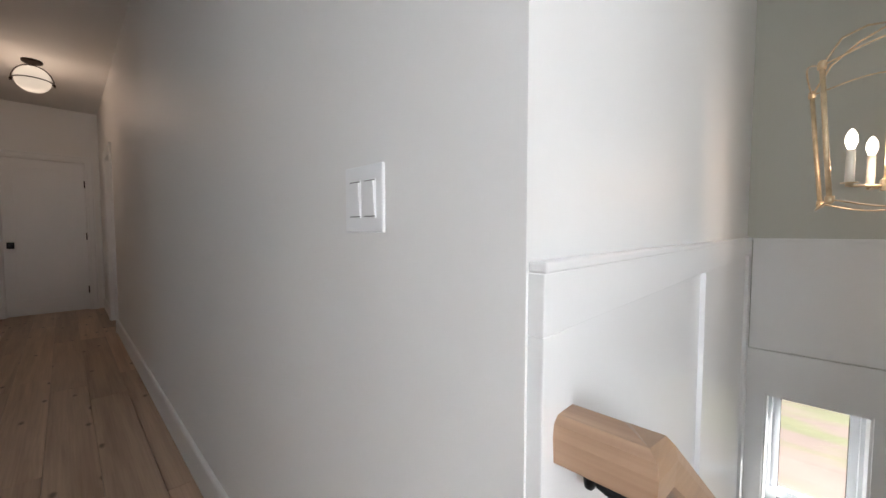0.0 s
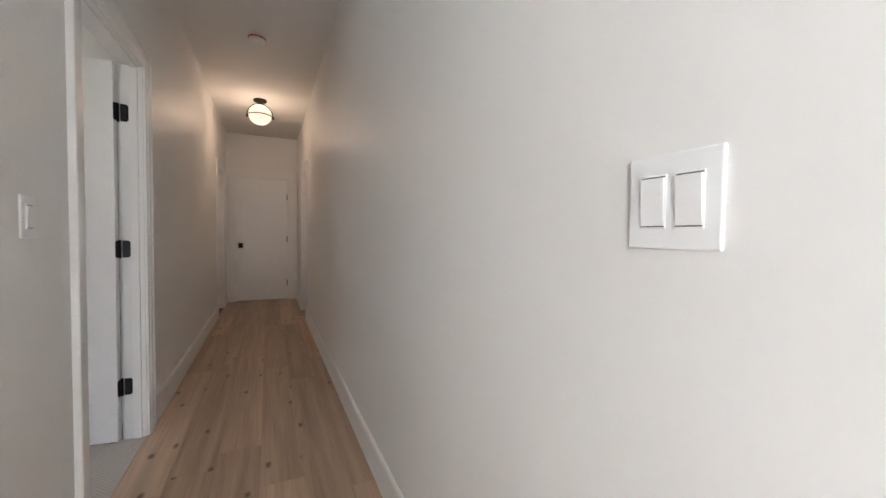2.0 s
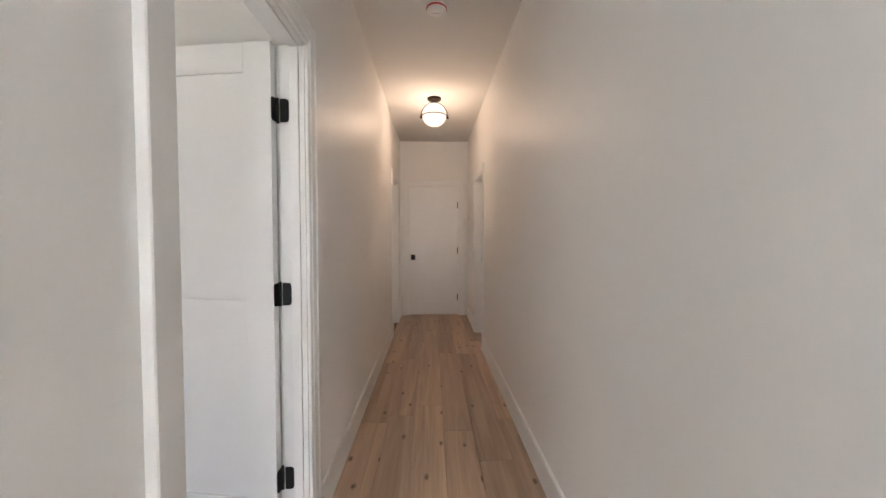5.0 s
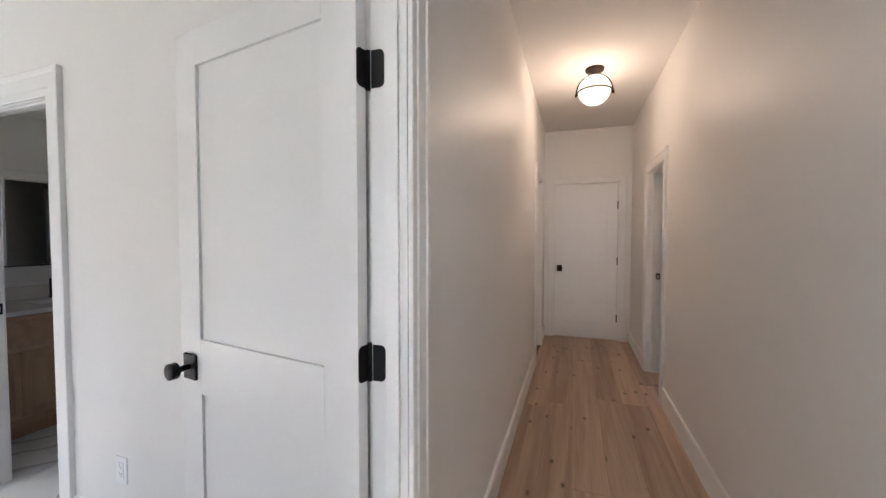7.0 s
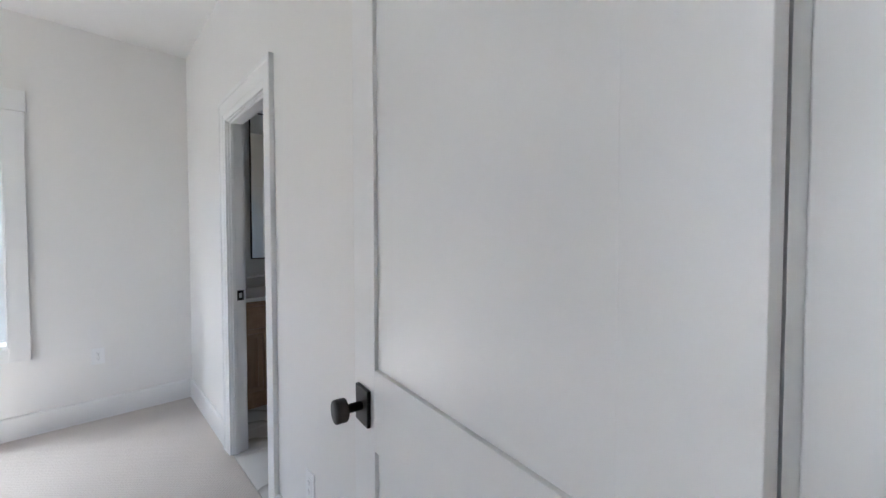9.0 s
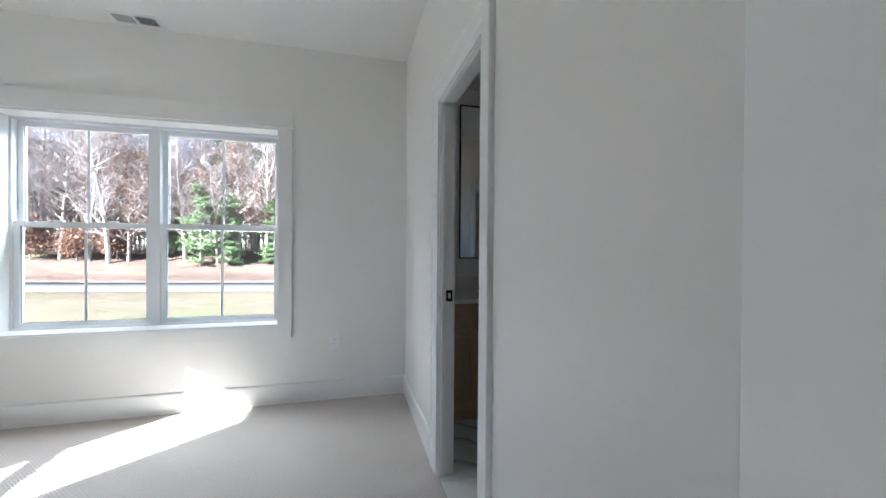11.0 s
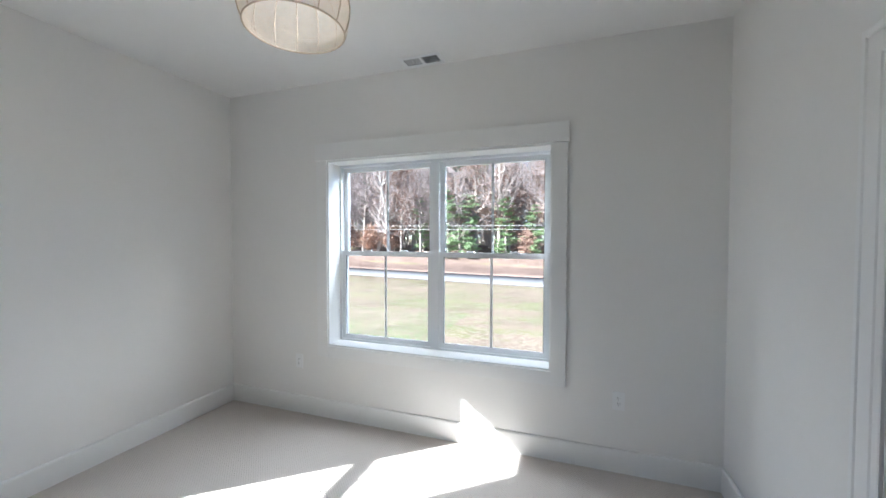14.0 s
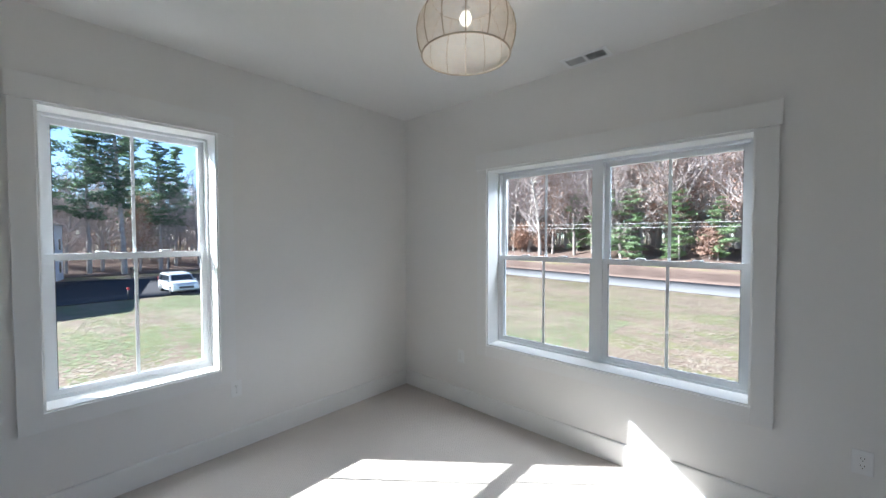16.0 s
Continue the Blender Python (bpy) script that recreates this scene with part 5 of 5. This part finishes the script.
def minivan(m):
    """A parked minivan, nose towards +x, its wheels on z 0."""
    d = thing("minivan", m, "silver-white minivan parked on the driveway", "car")
    prof = [(-2.42, 0.42), (-2.50, 0.75), (-2.46, 1.05), (-2.30, 1.55), (-2.12, 1.68), (-1.0, 1.75), (0.3, 1.72), (0.72, 1.60), (1.45, 1.12), (2.25, 0.95), (2.48, 0.78), (2.52, 0.45), (2.40, 0.30), (-2.35, 0.30)]
    bm = bmesh.new()
    rows = []
    for y, inset in ((-0.96, 0.06), (-0.98, 0.0), (-0.5, 0.0), (0.5, 0.0), (0.98, 0.0), (0.96, 0.06)):
        r = []
        for x, z in prof:
            lean = 0.17 * max(0.0, z - 1.0) / 0.75 if abs(y) > 0.9 else 0.0
            crown = 0.03 if abs(y) < 0.6 else 0.0
            r.append(bm.verts.new((x * (1 - (0.03 if abs(y) > 0.9 else 0)), math.copysign(abs(y) - lean, y), z + (crown if z > 0.9 else 0))))
        rows.append(r)
    for a, b in zip(rows, rows[1:]):
        for k in range(len(prof)):
            bm.faces.new((a[k], a[(k + 1) % len(prof)], b[(k + 1) % len(prof)], b[k]))
    bm.faces.new(rows[0]), bm.faces.new(rows[-1])
    part("body", bm, M_CAR, d, "", 0.05)

    def pane(name, pts, material, thick=0.012):
        bm = bmesh.new()
        f = bm.faces.new([bm.verts.new(p) for p in pts])
        o = part(name, bm, material, d)
        o.modifiers.new("thickness", "SOLIDIFY").thickness = thick
        return o

    pane("windscreen", [(0.80, -0.74, 1.60), (0.80, 0.74, 1.60), (1.44, 0.84, 1.17), (1.44, -0.84, 1.17)], M_TINT)
    pane("rear_window", [(-2.46, -0.78, 1.12), (-2.46, 0.78, 1.12), (-2.31, 0.72, 1.52), (-2.31, -0.72, 1.52)], M_TINT)
    for s in (-1, 1):
        for x0, x1, xt0, xt1 in ((0.05, 1.15, 0.05, 0.62), (-1.05, -0.02, -1.05, -0.02), (-2.15, -1.12, -2.02, -1.12)):
            pane("side_window", [(x0, s * 0.975, 1.08), (x1, s * 0.975, 1.08), (xt1, s * 0.865, 1.56), (xt0, s * 0.865, 1.56)], M_TINT)
        part("headlight", boxes((2.18, 2.47, s * 0.80 - 0.14, s * 0.80 + 0.14, 0.72, 0.88)), M_LAMP, d, "", 0.03)
        part("tail_light", boxes((-2.50, -2.36, s * 0.86 - 0.09, s * 0.86 + 0.09, 0.85, 1.25)), M_RED, d, "", 0.02)
        part("wing_mirror", boxes((0.92, 1.10, s * 1.06 - 0.10, s * 1.06 + 0.10, 1.08, 1.22)), M_CAR, d, "", 0.03)
        for x in (-1.5, 1.52):
            bm = lathe(bmesh.new(), [(0.20, -0.11), (0.33, -0.11), (0.345, -0.06), (0.345, 0.06), (0.33, 0.11), (0.20, 0.11)], 28)
            wm = Matrix.Translation((x, s * 0.88, 0.345)) @ Matrix.Rotation(radians(90), 4, "X")
            bm.transform(wm)
            w = part("wheel", bm, M_TYRE, d, "black tyre")
            bm = lathe(bmesh.new(), [(0, -0.06), (0.21, -0.10), (0.21, 0.10), (0, 0.06)], 20)
            bm.transform(wm)
            part("rim", bm, M_STEEL, w, "silver rim")
    part("grille", boxes((2.44, 2.515, -0.55, 0.55, 0.50, 0.70)), M_SLOT, d, "dark grille", 0.01)
    part("roof_rail", boxes((-2.0, 0.2, -0.70, -0.66, 1.78, 1.82), (-2.0, 0.2, 0.66, 0.70, 1.78, 1.82)), M_SLOT, d)
    return d


minivan(pose(-10.1, -41.7, ground_z(-10.1, -41.7) + 0.035, 0, 0, 92))

mb = thing("mailbox", pose(-9.3, -59.5, ground_z(-9.3, -59.5)), "dark mailbox on a wooden post by the driveway", "mailbox")
part("post", boxes((-0.06, 0.06, -0.06, 0.06, -0.3, 1.1)), M_POLE, mb)
part("box", boxes((-0.12, 0.12, -0.28, 0.28, 1.1, 1.38)), M_SLOT, mb, "", 0.05)
mk = thing("marker_post", pose(-6.2, -39.0, ground_z(-6.2, -39.0)), "short dark marker post with a red top", "post")
part("stake", tube(bmesh.new(), [(0, 0, -0.2), (0, 0, 0.85)], 0.05, 8), M_SLOT, mk)
part("reflector", lathe(bmesh.new(), [(0, 0.85), (0.08, 0.85), (0.08, 1.02), (0, 1.02)], 12), M_RED, mk, "red reflector")


# neighbouring houses
def house(m, w, d, h, roof_m, label, name="neighbour_house", pitch=0.32):
    """A far house: walls, gable roof, windows with frames and a door."""
    o = thing(name, m, label, "house")
    part("wall", boxes((-w / 2, w / 2, -d / 2, d / 2, -0.5, h)), M_SIDING, o, "white lap siding")
    bm = bmesh.new()
    e, rh = 0.4, d * pitch
    v = [bm.verts.new(p) for p in ((-w / 2 - e, -d / 2 - e, h - 0.1), (w / 2 + e, -d / 2 - e, h - 0.1), (w / 2 + e, 0, h + rh), (-w / 2 - e, 0, h + rh), (-w / 2 - e, d / 2 + e, h - 0.1), (w / 2 + e, d / 2 + e, h - 0.1))]
    for q in ((0, 1, 2, 3), (3, 2, 5, 4), (0, 3, 4), (1, 5, 2), (0, 4, 5, 1)):
        bm.faces.new([v[i] for i in q])
    part("roof", bm, roof_m, o, "shingled gable roof")
    k = 0
    for sy in (-1, 1):
        for x in np.arange(-w / 2 + 1.6, w / 2 - 1.0, 2.7):
            for z in ((0.9, 2.2) if h < 4 else (0.9, 2.2), (3.6, 4.9))[: 1 if h < 4 else 2]:
                y0 = sy * d / 2
                fr = part("window", boxes((x - 0.55, x + 0.55, y0 - 0.05, y0 + 0.05, z[0] - 0.08, z[1] + 0.08)), M_VINYL, o, "white framed window")
                part("pane", boxes((x - 0.45, x + 0.45, y0 - 0.06, y0 + 0.06, z[0], z[1])), M_TINT, fr)
    return o


M_REDROOF = mat("faded_red_roof", (0.32, 0.09, 0.07), 0.85, spread=0.15)
M_GREYROOF = mat("grey_shingle_roof", (0.12, 0.12, 0.125), 0.9, spread=0.2, scale=2)
# added out of view, sized so its shadow falls across lawn and driveway
house(pose(4.3, -54.6, GROUND, 0, 0, 77.4), 24, 11, 6.6, M_GREYROOF, "unseen two-storey white house added to shade the driveway", pitch=0.13)
house(pose(-118, 118, GROUND + 2.0, 0, 0, 40), 16, 9, 3.2, M_REDROOF, "low white house with a faded red roof")
house(pose(4.5, 21.0, GROUND, 0, 0, 0), 15, 9, 5.8, M_REDROOF, "white sided house with a red-brown roof next door")

# ---- floors, piece by piece ----
def planks(floor, x0, x1, y0, y1, width, seed):
    """Long boards laid along y, each a piece of its own with eased edges."""
    rng = random.Random(seed)
    shapes = {}
    x = x0
    while x < x1 - 0.01:
        w = min(width, x1 - x)
        y = y0 - rng.uniform(0, 1.6)
        while y < y1 - 0.001:
            length = rng.choice((1.2, 1.6, 1.9, 2.2))
            a, b = max(y, y0), min(y + length, y1)
            y += length
            if b - a < 0.02:
                continue
            key = (round(w, 3), round(b - a, 3))
            if key not in shapes:
                g = 0.0005
                bm = bmesh.new()
                lo = [bm.verts.new(p) for p in ((g, g, -0.020), (w - g, g, -0.020), (w - g, b - a - g, -0.020), (g, b - a - g, -0.020))]
                e = 0.0015
                mid = [bm.verts.new(p) for p in ((g, g, -0.0016), (w - g, g, -0.0016), (w - g, b - a - g, -0.0016), (g, b - a - g, -0.0016))]
                hi = [bm.verts.new(p) for p in ((e, e, 0), (w - e, e, 0), (w - e, b - a - e, 0), (e, b - a - e, 0))]
                for p, q in ((lo, mid), (mid, hi)):
                    for k in range(4):
                        bm.faces.new((p[k], p[(k + 1) % 4], q[(k + 1) % 4], q[k]))
                bm.faces.new(hi)
                shapes[key] = mesh_of("plank", bm, M_FLOOR)
            o = new("plank", shapes[key])
            o.parent = floor
            o.location = (x, a, 0)
        x += w


planks(floor_hall, 0.0, W, -4.92, YF + 0.1, 0.1905, 5)
planks(floor_room, W, 4.9, 1.73, 7.3, 0.1905, 6)
tile_bed = tagged(new("floor_bath"), "large white veined marble tiles with thin joints", "floor", kind="structure")
TX, TY = 0.305, 0.61
for i in range(7):
    for j in range(5):
        x, y = XW + i * TX, YB + 0.003 + j * TY - (TY / 2 if i % 2 else 0)
        y0, y1, x1 = max(y, YB + 0.003), min(y + TY, 3.0), min(x + TX, -1.75)
        if y1 - y0 < 0.03 or x1 - x < 0.03:
            continue
        part("tile", boxes((x + 0.001, x1 - 0.001, y0 + 0.001, y1 - 0.001, -0.011, -0.001)), M_MARBLE, tile_bed)
